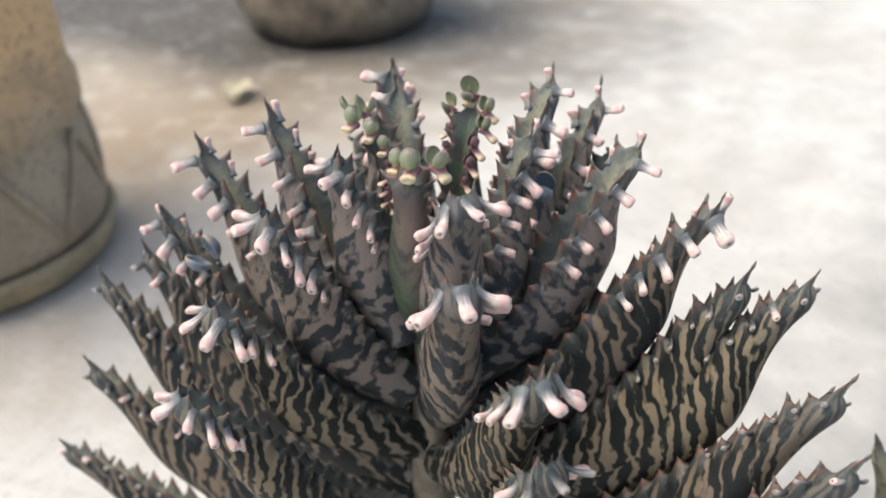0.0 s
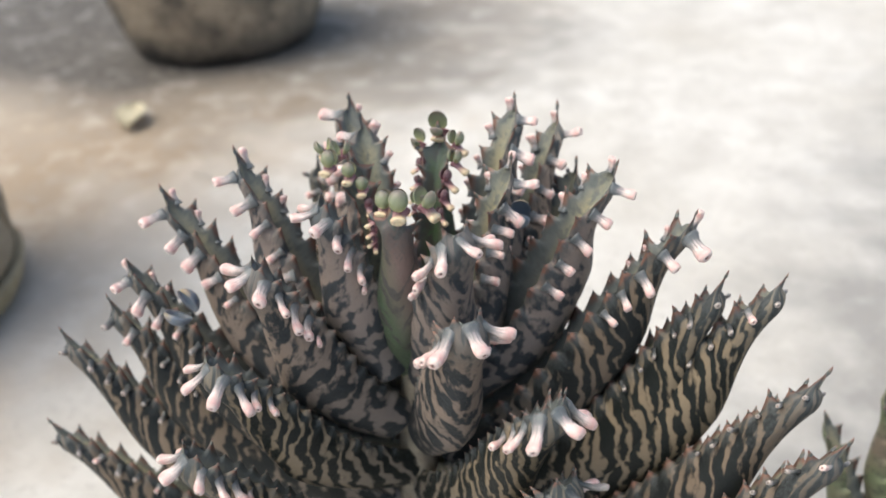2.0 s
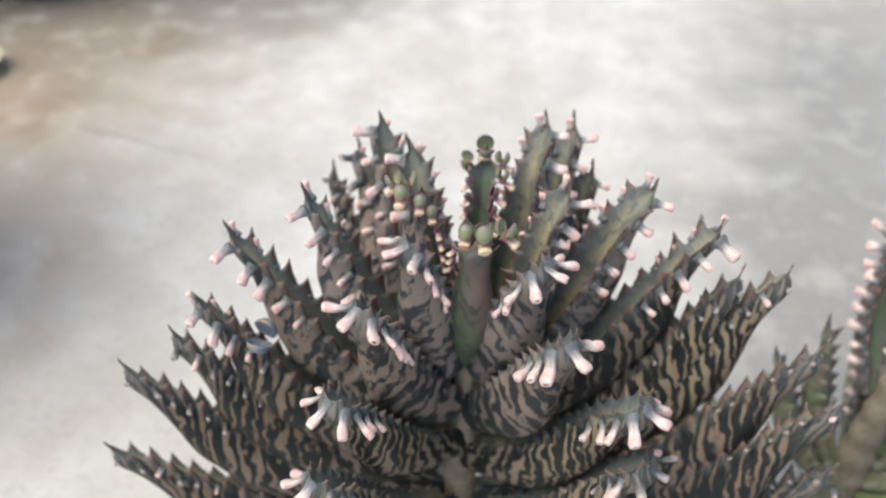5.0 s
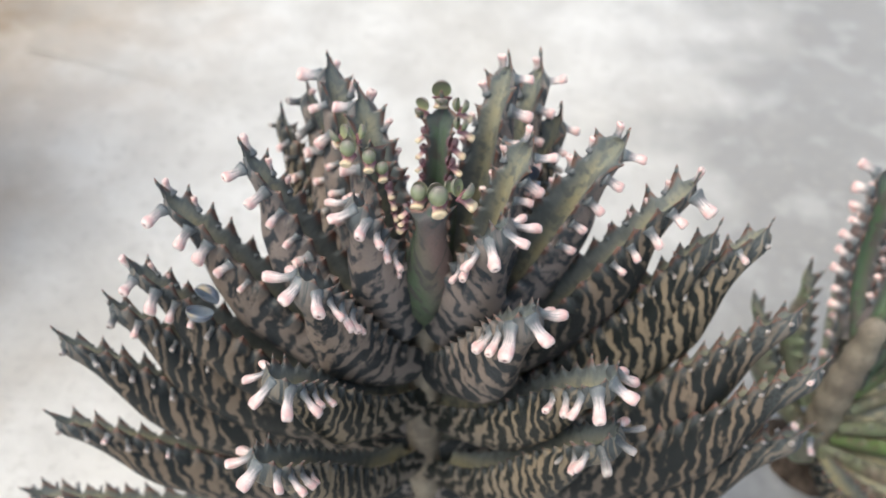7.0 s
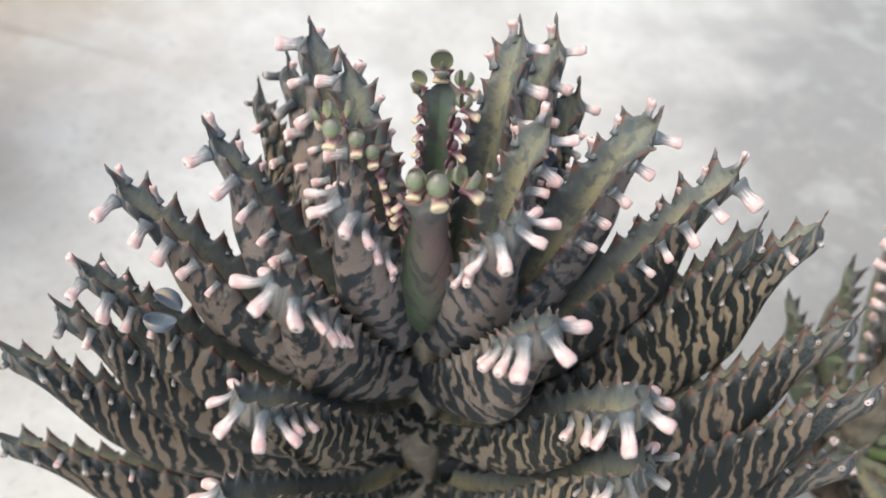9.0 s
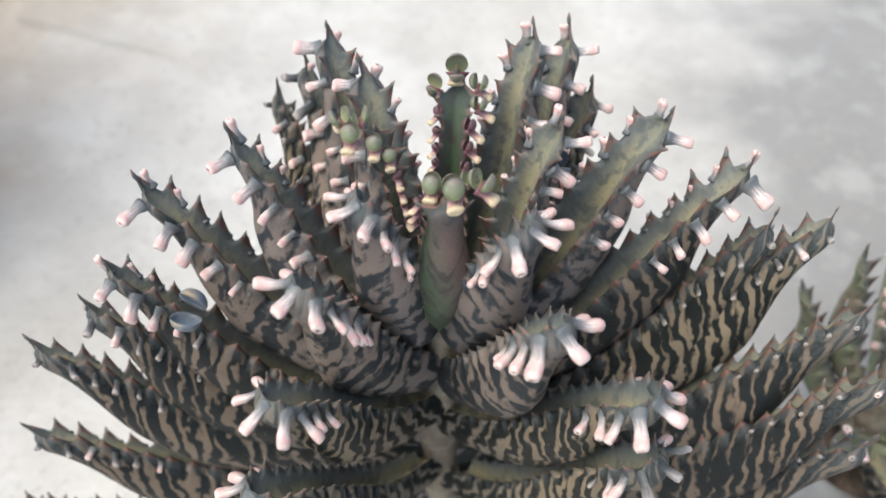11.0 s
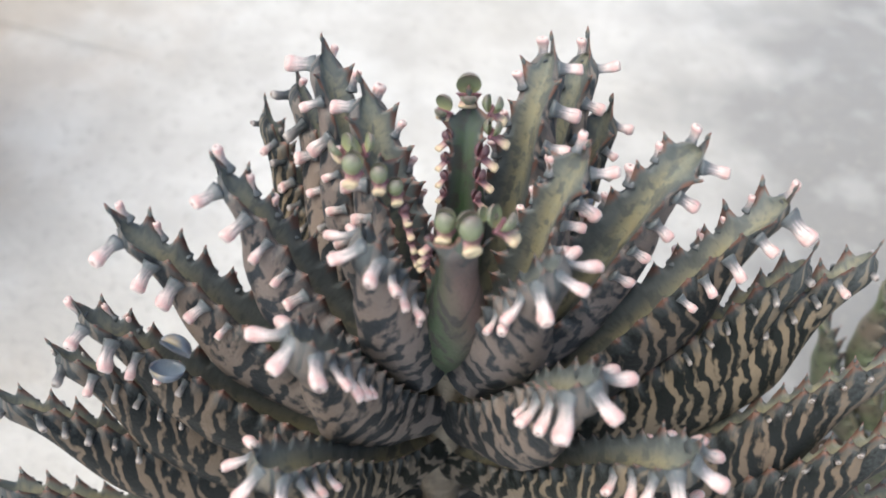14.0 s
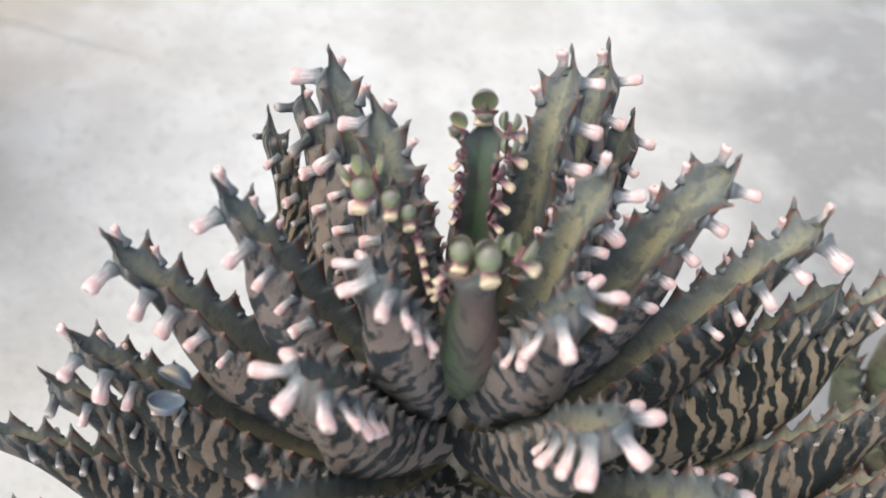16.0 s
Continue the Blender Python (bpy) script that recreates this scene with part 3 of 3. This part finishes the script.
# leaves that spread to the other side
leaf(plant, v3(38.5, 11.5, 131.5), 0.082, M_INNER, 31, 0.0122, 0.015, 13, -8, 0.7, pegs=6, peg_size=1.05, twist=-14, pitch=0.0029, taper=0.46)
leaf(plant, v3(53.5, 7.0, 124.5), 0.068, M_DUSK_SHADED, 32, 0.0115, 0.0155, 13, -4, 0.66, pegs=6, peg_size=1.0, twist=14, pitch=0.0028, taper=0.44)
leaf(plant, v3(70.5, 4.3, 114.5), 0.056, M_OUTER, 33, 0.0115, 0.0165, 27, 4, 0.3, pegs=7, peg_size=0.62, aged=0.8, twist=26, taper=0.36, droop=0.2, gape=0.5, flare=0.93)
leaf(plant, v3(60, 4.5, 112.5), 0.056, M_OUTER, 34, 0.0115, 0.0165, 26, 4, 0.3, pegs=7, peg_size=0.62, aged=0.97, twist=26, taper=0.36, droop=0.2, gape=0.5, flare=0.93)
# these low three are coloured darker to paint their shade
leaf(plant, v3(78, -7, 101.5), 0.040, M_DUSK_SHADED, 35, 0.0115, 0.016, 26, 6, 0.3, pegs=7, peg_size=0.62, aged=0.97, twist=38, taper=0.36, droop=0.0, gape=0.5, flare=0.93)
leaf(plant, v3(81.5, -17, 95), 0.030, M_DUSK_SHADED, 36, 0.0115, 0.016, 26, 8, 0.3, pegs=7, peg_size=0.62, aged=0.97, twist=38, taper=0.36, droop=0.0, gape=0.5, flare=0.93)
leaf(plant, v3(84, -19, 74), 0.020, M_DUSK_SHADED, 37, 0.0115, 0.016, 26, 8, 0.3, pegs=6, peg_size=0.62, aged=0.97, twist=38, taper=0.36, droop=-0.2, gape=0.5, flare=0.93)
# leaves behind the heart
leaf(plant, v3(-22, 35, 131), 0.078, M_INNER, 41, 0.0132, 0.013, 16, -10, 0.6, pegs=7, peg_size=0.98, droop=0.22, pitch=0.0031, gape=0.5, twist=-18)
leaf(plant, v3(16.5, 30.5, 135), 0.080, M_INNER, 42, 0.013, 0.013, 16, -12, 0.56, pegs=7, peg_size=0.98, droop=0.22, pitch=0.0031, gape=0.5, twist=14)
leaf(plant, v3(24.3, 38.5, 129), 0.066, M_MIDDLE, 43, 0.013, 0.013, 18, -8, 0.58, pegs=7, peg_size=0.95, droop=0.22, pitch=0.0031, gape=0.5, twist=24)
leaf(plant, v3(-35, 43, 111), 0.050, M_OUTER, 44, 0.0112, 0.0125, 18, 0, 0.2, pegs=10, peg_size=0.7, aged=0.9, droop=0.22, pitch=0.0022, gape=0.32, twist=-50)
leaf(plant, v3(29, 34, 119.5), 0.056, M_OUTER, 45, 0.0112, 0.0125, 18, 0, 0.35, pegs=10, peg_size=0.7, aged=0.7, droop=0.22, pitch=0.0022, gape=0.5)
leaf(plant, v3(-14.5, 22, 132.5), 0.090, M_INNER, 46, 0.0122, 0.01, 8, -12, 0.58, pegs=7, peg_size=0.9, droop=0.22, pitch=0.0031, gape=0.5)
leaf(plant, v3(-28.0, 42, 119), 0.064, M_MIDDLE, 47, 0.0112, 0.0120, 18, -6, 0.4, pegs=7, peg_size=0.9, droop=0.22, aged=0.3, pitch=0.0031, gape=0.32, twist=-35)
# young leaves in the heart
heart_back = leaf(plant, v3(2.7, 20.5, 131.5), 0.082, M_GREEN, 51, 0.0085, 0.0085, 6, -10, 0.55, pegs=0, pitch=0.0017)
heart_left = leaf(plant, v3(-11.5, 6.5, 131), 0.08, M_INNER, 52, 0.0100, 0.0085, 4, -10, 0.45, pegs=0, pitch=0.0017)
heart_front = leaf(plant, v3(1.0, -7.5, 128.5), 0.088, M_GREEN, 53, 0.0094, 0.0088, 3, -8, 0.6, pegs=0, pitch=0.0017, base_r=-0.003)
heart_right = leaf(plant, v3(19.5, 7.8, 133.0), 0.080, M_INNER, 54, 0.0108, 0.01, 8, -12, 0.64, pegs=6, peg_size=1.0, twist=-16, pitch=0.0027)
# plantlets
plantlet(heart_front, v3(2.0, -6.9, 129.8), 0.95, 15, -18, 4)
plantlet(heart_front, v3(-1.6, -4.6, 128.8), 0.82, -10, -15, 4)
plantlet(heart_front, v3(6.4, -5.0, 130.2), 0.85, 60, 0, 18, bract=0.6)
plantlet(heart_front, v3(4.6, -3.4, 129.6), 0.55, 60, 0, 24, bract=0)
plantlet(heart_back, v3(2.5, 20.6, 132.6), 1.05, 0, 26, 16, front=0.66, bract=0.3)
plantlet(heart_back, v3(-1.4, 19.6, 130.2), 0.78, -30, 22, 14, front=0.7, bract=0.3)
plantlet(heart_back, v3(6.4, 19.5, 130.6), 0.72, 75, 0, 10, bract=0.6)
plantlet(heart_back, v3(6.5, 17.5, 127.6), 0.66, 75, 0, 8, bract=0.75)
for x, y, z, size, turn in ((4.9, 15.8, 124.2, 0.60, 62), (4.6, 13.9, 120.9, 0.54, 60), (4.2, 12.2, 117.9, 0.44, 55), (-0.7, 17.6, 126.2, 0.44, -50), (-1.0, 15.8, 123.2, 0.38, -45), (-1.1, 14.2, 120.8, 0.36, -45), (-1.2, 12.8, 118.4, 0.32, -45)):
    plantlet(heart_back, v3(x, y, z), size, turn, 0, 3, "bud", 0.8)
plantlet(heart_left, v3(-16.6, 7.0, 133.2), 0.72, -60, 6, 20)
plantlet(heart_left, v3(-13.6, 7.8, 132.8), 0.72, -80, 6, 20)
plantlet(heart_left, v3(-15.1, 4.2, 131.6), 0.80, -10, -18, 4, bract=0.45)
plantlet(heart_left, v3(-11.2, 4.2, 129.8), 0.70, 0, -15, 4, bract=0.45)
plantlet(heart_left, v3(-8.8, 4.2, 127.2), 0.64, 10, -15, 4, bract=0.45)
for x, y, z, size in ((-7.6, 3.6, 124.0, 0.44), (-7.0, 2.6, 121.6, 0.40), (-6.5, 1.6, 119.2, 0.36), (-6.0, 0.6, 116.8, 0.32)):
    plantlet(heart_left, v3(x, y, z), size, 25, 0, 3, "bud", 0.8)
for x, y, z, size in ((-3.6, -4.6, 126.0, 0.40), (-3.9, -4.4, 123.4, 0.36), (-4.1, -4.2, 121.0, 0.32)):
    plantlet(heart_front, v3(x, y, z), size, -50, 0, 3, "bud", 0.8)
plantlet(plant.children[11], v3(-43.5, -9.5, 103.0), 1.4, -25, 35, 20, "blue", 0)
plantlet(heart_right, v3(20.8, 11.5, 118.5), 1.1, 5, 20, 16, "blue", 0)


# ---- ground ----
def concrete():
    m, nodes, links, bsdf = material("pale_concrete", 0.75, 0.35)
    nt = m.node_tree
    co = object_coords(nt)
    big, mid, fine, blot = noise_tex(nt, co, 6.0, 4.0), noise_tex(nt, co, 26.0, 4.0), noise_tex(nt, co, 240.0, 5.0), noise_tex(nt, co, 48.0, 3.0)
    col = mix(nt, ramp(nt, mid, [(0.35, (0, 0, 0)), (0.68, (1, 1, 1))]), (0.58, 0.562, 0.522), (0.71, 0.693, 0.652))
    col = mix(nt, ramp(nt, big, [(0.46, (0, 0, 0)), (0.66, (1, 1, 1))]), col, (0.53, 0.505, 0.455))
    sep = nodes.new("ShaderNodeSeparateXYZ")
    links.new(co, sep.inputs[0])
    rough = math_node(nt, "MULTIPLY", math_node(nt, "SUBTRACT", mid, 0.5), 0.20)
    # grey and earth stay within about half a metre of the pots and plants
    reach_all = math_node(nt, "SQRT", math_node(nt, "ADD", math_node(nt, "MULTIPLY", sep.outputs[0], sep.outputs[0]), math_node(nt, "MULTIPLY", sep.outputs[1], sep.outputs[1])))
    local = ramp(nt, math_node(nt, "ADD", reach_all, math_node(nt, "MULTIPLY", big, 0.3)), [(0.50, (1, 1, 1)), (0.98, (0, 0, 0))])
    # a greyer stretch on one side
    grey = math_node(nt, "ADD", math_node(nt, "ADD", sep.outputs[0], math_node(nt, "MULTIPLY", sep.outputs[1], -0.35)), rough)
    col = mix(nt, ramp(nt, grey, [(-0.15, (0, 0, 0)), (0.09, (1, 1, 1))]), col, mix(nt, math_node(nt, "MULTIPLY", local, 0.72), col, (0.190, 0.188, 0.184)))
    # earth trodden in beside the pots
    reach = math_node(nt, "ADD", math_node(nt, "ADD", math_node(nt, "MULTIPLY", sep.outputs[0], -0.9), math_node(nt, "MULTIPLY", sep.outputs[1], 0.25)), rough)
    earth = ramp(nt, reach, [(0.135, (0, 0, 0)), (0.275, (1, 1, 1))])
    col = mix(nt, math_node(nt, "MULTIPLY", math_node(nt, "MULTIPLY", earth, local), 0.92), col, (0.335, 0.252, 0.168))
    # dark colour for the shade round the pots, painted on the ground
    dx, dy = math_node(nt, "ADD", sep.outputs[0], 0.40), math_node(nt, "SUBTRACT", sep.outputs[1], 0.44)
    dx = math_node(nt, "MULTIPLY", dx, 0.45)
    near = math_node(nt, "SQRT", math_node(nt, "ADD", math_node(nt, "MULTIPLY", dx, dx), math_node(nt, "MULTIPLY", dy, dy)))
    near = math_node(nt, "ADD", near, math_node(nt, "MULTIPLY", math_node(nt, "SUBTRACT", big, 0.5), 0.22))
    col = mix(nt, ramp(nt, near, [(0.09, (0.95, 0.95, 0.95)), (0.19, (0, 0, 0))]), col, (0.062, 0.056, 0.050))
    col = mix(nt, ramp(nt, blot, [(0.36, (0.20, 0.20, 0.20)), (0.54, (0, 0, 0))]), col, (0.33, 0.31, 0.28))
    col = mix(nt, ramp(nt, blot, [(0.52, (0, 0, 0)), (0.72, (0.25, 0.25, 0.25))]), col, (0.80, 0.785, 0.745))
    col = mix(nt, ramp(nt, fine, [(0.55, (0, 0, 0)), (0.75, (0.6, 0.6, 0.6))]), col, (0.40, 0.38, 0.345))
    links.new(col, bsdf.inputs["Base Color"])
    bump(nt, bsdf, math_node(nt, "ADD", fine, math_node(nt, "MULTIPLY", mid, 2.0)), 0.3, 0.002)
    return m


def ground():
    """One sheet, fine near the plant and coarse to the horizon."""
    sh = Shape()
    near = [i * 0.02 for i in range(-40, 41)]
    far = [1.2, 2, 4, 9, 25, 80, 300, 1200]
    xs = [-f for f in reversed(far)] + near + far
    rows = [[Vector((x, y, 0.0035 * (noise.noise(Vector((x * 7, y * 7, 1))) + 0.4 * noise.noise(Vector((x * 30, y * 30, 5)))) * (1 if max(abs(x), abs(y)) < 1 else 0) - 0.0025)) for x in xs] for y in xs]
    sh.grid(rows, [[(p.x, p.y) for p in r] for r in rows])
    return tagged(new("ground", sh.mesh("ground", [concrete()])), "pale worn concrete ground with earth stains and painted-on shade near the pots", "ground", kind="structure")


ground()


def soil_skin():
    m, nodes, links, bsdf = material("soil", 0.9, 0.2)
    nt = m.node_tree
    co = object_coords(nt)
    n = noise_tex(nt, co, 260.0, 5.0)
    links.new(ramp(nt, n, [(0.35, (0.05, 0.035, 0.024)), (0.65, (0.15, 0.11, 0.08))]), bsdf.inputs["Base Color"])
    bump(nt, bsdf, n, 0.8, 0.002)
    return m


M_SOIL = soil_skin()


def soil_patch(x, y, r, label):
    sh, rows = Shape(), []
    for i in range(11):
        q = i / 10
        rows.append([Vector((math.cos(a) * r * q * (1 + 0.12 * math.sin(3 * a) + 0.07 * math.sin(7 * a)), math.sin(a) * r * q * (1 + 0.12 * math.sin(3 * a)), 0.007 * (1 - q ** 2) - 0.002 + 0.0022 * noise.noise(Vector((math.cos(a) * q * 9, math.sin(a) * q * 9, x))))) for a in [2 * math.pi * j / 36 for j in range(36)]])
    sh.grid(rows, [[(p.x, p.y) for p in row] for row in rows], 0, closed=True)
    ob = tagged(new("soil_patch", sh.mesh("soil_patch", [M_SOIL])), label, "soil")
    ob.location = (x, y, 0)
    return ob


soil_patch(0, 0, 0.034, "dark crumbly soil round the succulent's stem")


# ---- pots ----
def pot_skin(name, low, high, dark, split):
    m, nodes, links, bsdf = material(name, 0.8, 0.3)
    nt = m.node_tree
    co = object_coords(nt)
    sep = nodes.new("ShaderNodeSeparateXYZ")
    links.new(co, sep.inputs[0])
    big, fine = noise_tex(nt, co, 30.0, 4.0), noise_tex(nt, co, 300.0, 4.0)
    h = math_node(nt, "ADD", sep.outputs[2], math_node(nt, "MULTIPLY", math_node(nt, "SUBTRACT", big, 0.5), 0.05))
    col = mix(nt, ramp(nt, h, [(split, (0, 0, 0)), (split + 0.02, (1, 1, 1))]), low, high)
    col = mix(nt, ramp(nt, big, [(0.45, (0, 0, 0)), (0.72, (1, 1, 1))]), col, dark)
    col = mix(nt, ramp(nt, fine, [(0.5, (0, 0, 0)), (0.8, (1, 1, 1))]), col, tuple(0.5 * c for c in low))
    links.new(col, bsdf.inputs["Base Color"])
    bump(nt, bsdf, math_node(nt, "ADD", fine, big), 0.6, 0.002)
    return m


def lathe(profile, around=48):
    sh, rows, uvs = Shape(), [], []
    for i, (r, z) in enumerate(profile):
        rows.append([Vector((math.cos(a) * r, math.sin(a) * r, z)) for a in [2 * math.pi * j / around for j in range(around)]])
        uvs.append([(j / around, i / len(profile)) for j in range(around)])
    ids = sh.grid(rows, uvs, 0, closed=True)
    sh.face(tuple(ids[0]), uvs[0])
    sh.face(tuple(ids[-1]), uvs[-1])
    return sh


def diamond_band(pot_ob, r0, r1, z0, z1, count, mat):
    """Raised strips crossing in diamonds round the belly."""
    for k in range(count):
        for d in (-1, 1):
            sh, cs = Shape(), []
            for i in range(9):
                t = i / 8
                a = 2 * math.pi * (k + d * t * 0.5) / count
                r = r0 + (r1 - r0) * math.sin(math.pi * t) + 0.0005
                cs.append(Vector((math.cos(a) * r, math.sin(a) * r, z0 + (z1 - z0) * t)))
            tube(sh, cs, [0.0016] * 9, 6)
            child("relief_strip", sh.mesh("relief_strip", [mat]), pot_ob)


def tall_pot(x, y):
    skin = pot_skin("weathered_clay", (0.36, 0.300, 0.222), (0.62, 0.42, 0.23), (0.27, 0.215, 0.155), 0.062)
    ob = tagged(new("clay_pot"), "tall weathered clay pot with a carved diamond band on the ground", "pot")
    ob.location = (x, y, 0)
    prof = [(0.056, 0.012), (0.0575, 0.016), (0.057, 0.030), (0.0565, 0.048), (0.0545, 0.057), (0.0545, 0.060), (0.0575, 0.063), (0.0580, 0.072), (0.0560, 0.078), (0.0555, 0.10), (0.056, 0.14), (0.058, 0.172), (0.063, 0.178), (0.064, 0.188), (0.060, 0.191), (0.054, 0.188), (0.050, 0.175), (0.045, 0.170)]
    prof = [(r * 1.09, z) for r, z in prof]
    child("body", lathe(prof).mesh("pot_body", [skin]), ob)
    foot = pot_skin("mossy_clay", (0.40, 0.33, 0.215), (0.38, 0.32, 0.23), (0.22, 0.185, 0.12), 0.010)
    child("saucer", lathe([(0.058, -0.002), (0.0625, 0.002), (0.0645, 0.008), (0.0660, 0.012), (0.0650, 0.0135), (0.0625, 0.0120), (0.058, 0.0125)]).mesh("saucer", [foot]), ob, None, "mossy olive clay saucer")
    diamond_band(ob, 0.0610, 0.0625, 0.018, 0.056, 9, skin)
    soil = lathe([(0.001, 0.171), (0.051, 0.173), (0.051, 0.167), (0.001, 0.166)], 32)
    child("soil", soil.mesh("pot_soil", [M_SOIL]), ob, None, "dark soil")
    return ob


def round_pot(x, y):
    skin = pot_skin("dark_clay", (0.050, 0.047, 0.043), (0.36, 0.305, 0.235), (0.075, 0.070, 0.064), 0.004)
    ob = tagged(new("round_pot"), "dark round clay pot with a pale worn patch on the ground", "pot")
    ob.location = (x, y, 0)
    prof = [(0.056, 0.0), (0.062, 0.003), (0.066, 0.012), (0.070, 0.025), (0.077, 0.05), (0.079, 0.08), (0.076, 0.105), (0.068, 0.125), (0.070, 0.130), (0.070, 0.136), (0.063, 0.136), (0.060, 0.12), (0.055, 0.115)]
    prof = [(r * 1.02, z) for r, z in prof]
    child("body", lathe(prof).mesh("round_pot_body", [skin]), ob)
    soil = lathe([(0.001, 0.119), (0.0600, 0.121), (0.0600, 0.114), (0.001, 0.113)], 32)
    child("soil", soil.mesh("round_pot_soil", [M_SOIL]), ob, None, "dark soil")
    return ob


tall_pot(-0.267, 0.093)
round_pot(-0.262, 0.428)


def green_skin(name, a, b, edge):
    m, nodes, links, bsdf = material(name, 0.45, 0.4)
    nt = m.node_tree
    co = object_coords(nt)
    n, fine = noise_tex(nt, co, 60.0, 3.0), noise_tex(nt, co, 500.0, 3.0)
    col = mix(nt, ramp(nt, n, [(0.4, (0, 0, 0)), (0.6, (1, 1, 1))]), a, b)
    col = mix(nt, ramp(nt, fine, [(0.52, (0, 0, 0)), (0.7, (1, 1, 1))]), col, edge)
    links.new(col, bsdf.inputs["Base Color"])
    return m


M_FRESH = green_skin("fresh_leaf", (0.13, 0.19, 0.065), (0.11, 0.14, 0.075), (0.16, 0.12, 0.08))
M_DULL = green_skin("dull_leaf", (0.17, 0.20, 0.115), (0.20, 0.165, 0.125), (0.09, 0.09, 0.07))

# ---- a second plant of the kind beside the first ----
other = tagged(new("succulent_plant"), "green striped succulent with pink bulbil stubs growing beside a larger one", "plant")
other.location = (0.118, 0.022, 0)
stem(other, 0.062, 0.0050, "pale stem")
for tip, bz, skin, seed, pg, wd in (
    (v3(-3, 22, 97), 0.050, M_GREEN, 61, 12, 9), (v3(-16, 15, 67), 0.022, M_DULL, 62, 0, 8), (v3(-28, 14, 56), 0.014, M_DULL, 63, 0, 9),
    (v3(7, 20, 64), 0.030, M_INNER, 64, 12, 10), (v3(13, 21, 99), 0.054, M_GREEN, 72, 12, 10), (v3(32, 24, 80), 0.042, M_GREEN, 73, 12, 10),
    (v3(40, 46, 76), 0.038, M_INNER, 68, 12, 10), (v3(46, 34, 70), 0.034, M_GREEN, 75, 9, 10), (v3(34, 14, 74), 0.030, M_FRESH, 79, 0, 8),
    (v3(34, 2, 66), 0.026, M_DULL, 65, 2, 10), (v3(36, -14, 58), 0.020, M_DULL, 66, 2, 11), (v3(38, -25, 50), 0.015, M_FRESH, 67, 2, 9),
    (v3(40, -38, 40), 0.011, M_DULL, 70, 2, 12), (v3(22, -44, 32), 0.009, M_DULL, 74, 2, 11), (v3(0, -42, 30), 0.009, M_OUTER, 71, 2, 9),
    (v3(-18, -20, 42), 0.012, M_DULL, 80, 2, 9), (v3(20, 55, 60), 0.024, M_DULL, 76, 4, 10)):
    leaf(other, tip, bz, skin, seed, wd * MM, 0.008, 16, -4, 0.6, pegs=pg, peg_size=1.1)
soil_patch(0.118, 0.022, 0.014, "dark crumbly soil round the second succulent's stem")


# ---- a dry leaf on the ground ----
def dry_leaf(x, y, turn):
    m, nodes, links, bsdf = material("dry_leaf_skin", 0.7, 0.3)
    n = noise_tex(m.node_tree, object_coords(m.node_tree), 120.0, 4.0)
    links.new(ramp(m.node_tree, n, [(0.35, (0.46, 0.42, 0.29)), (0.65, (0.58, 0.53, 0.40))]), bsdf.inputs["Base Color"])
    sh, rows, back = Shape(), [], []
    for i in range(15):
        t = i / 14
        w = 0.008 * math.sin(math.pi * t) ** 0.7 + 0.0004
        rows.append([Vector((0.030 * (t - 0.5), w * q, 0.0035 + 0.003 * q * q + 0.002 * math.sin(3 * t))) for q in (-1, -0.5, 0, 0.5, 1)])
        back.append([p - Vector((0, 0, 0.0006)) for p in rows[-1]])
    uv = [[(p.x, p.y) for p in r] for r in rows]
    sh.grid(rows, uv)
    sh.grid(back, uv)
    ob = tagged(new("dry_leaf", sh.mesh("dry_leaf", [m])), "small yellowed dry leaf lying on the ground", "leaf")
    ob.matrix_world = pose(x, y, -0.001, 0, 0, turn)


dry_leaf(-0.252, 0.282, 110)


# ---- a thin dry stalk on the ground ----
def dry_stalk(a, b):
    m, nodes, links, bsdf = material("dry_stalk_skin", 0.8, 0.2)
    n = noise_tex(m.node_tree, object_coords(m.node_tree), 200.0, 3.0)
    links.new(ramp(m.node_tree, n, [(0.35, (0.40, 0.37, 0.32)), (0.65, (0.50, 0.47, 0.41))]), bsdf.inputs["Base Color"])
    sh, cs = Shape(), []
    for i in range(17):
        t = i / 16
        p = a.lerp(b, t)
        cs.append(Vector((p.x, p.y + 0.0022 * math.sin(2.6 * t), 0.0012 + 0.0006 * math.sin(9 * t))))
    tube(sh, cs, [0.00028 * (1 - 0.5 * i / 16) for i in range(17)], 6)
    tagged(new("dry_stalk", sh.mesh("dry_stalk", [m])), "thin straw-coloured dry stalk lying on the concrete", "stalk")


dry_stalk(Vector((-0.185, 0.226, 0)), Vector((-0.105, 0.195, 0)))
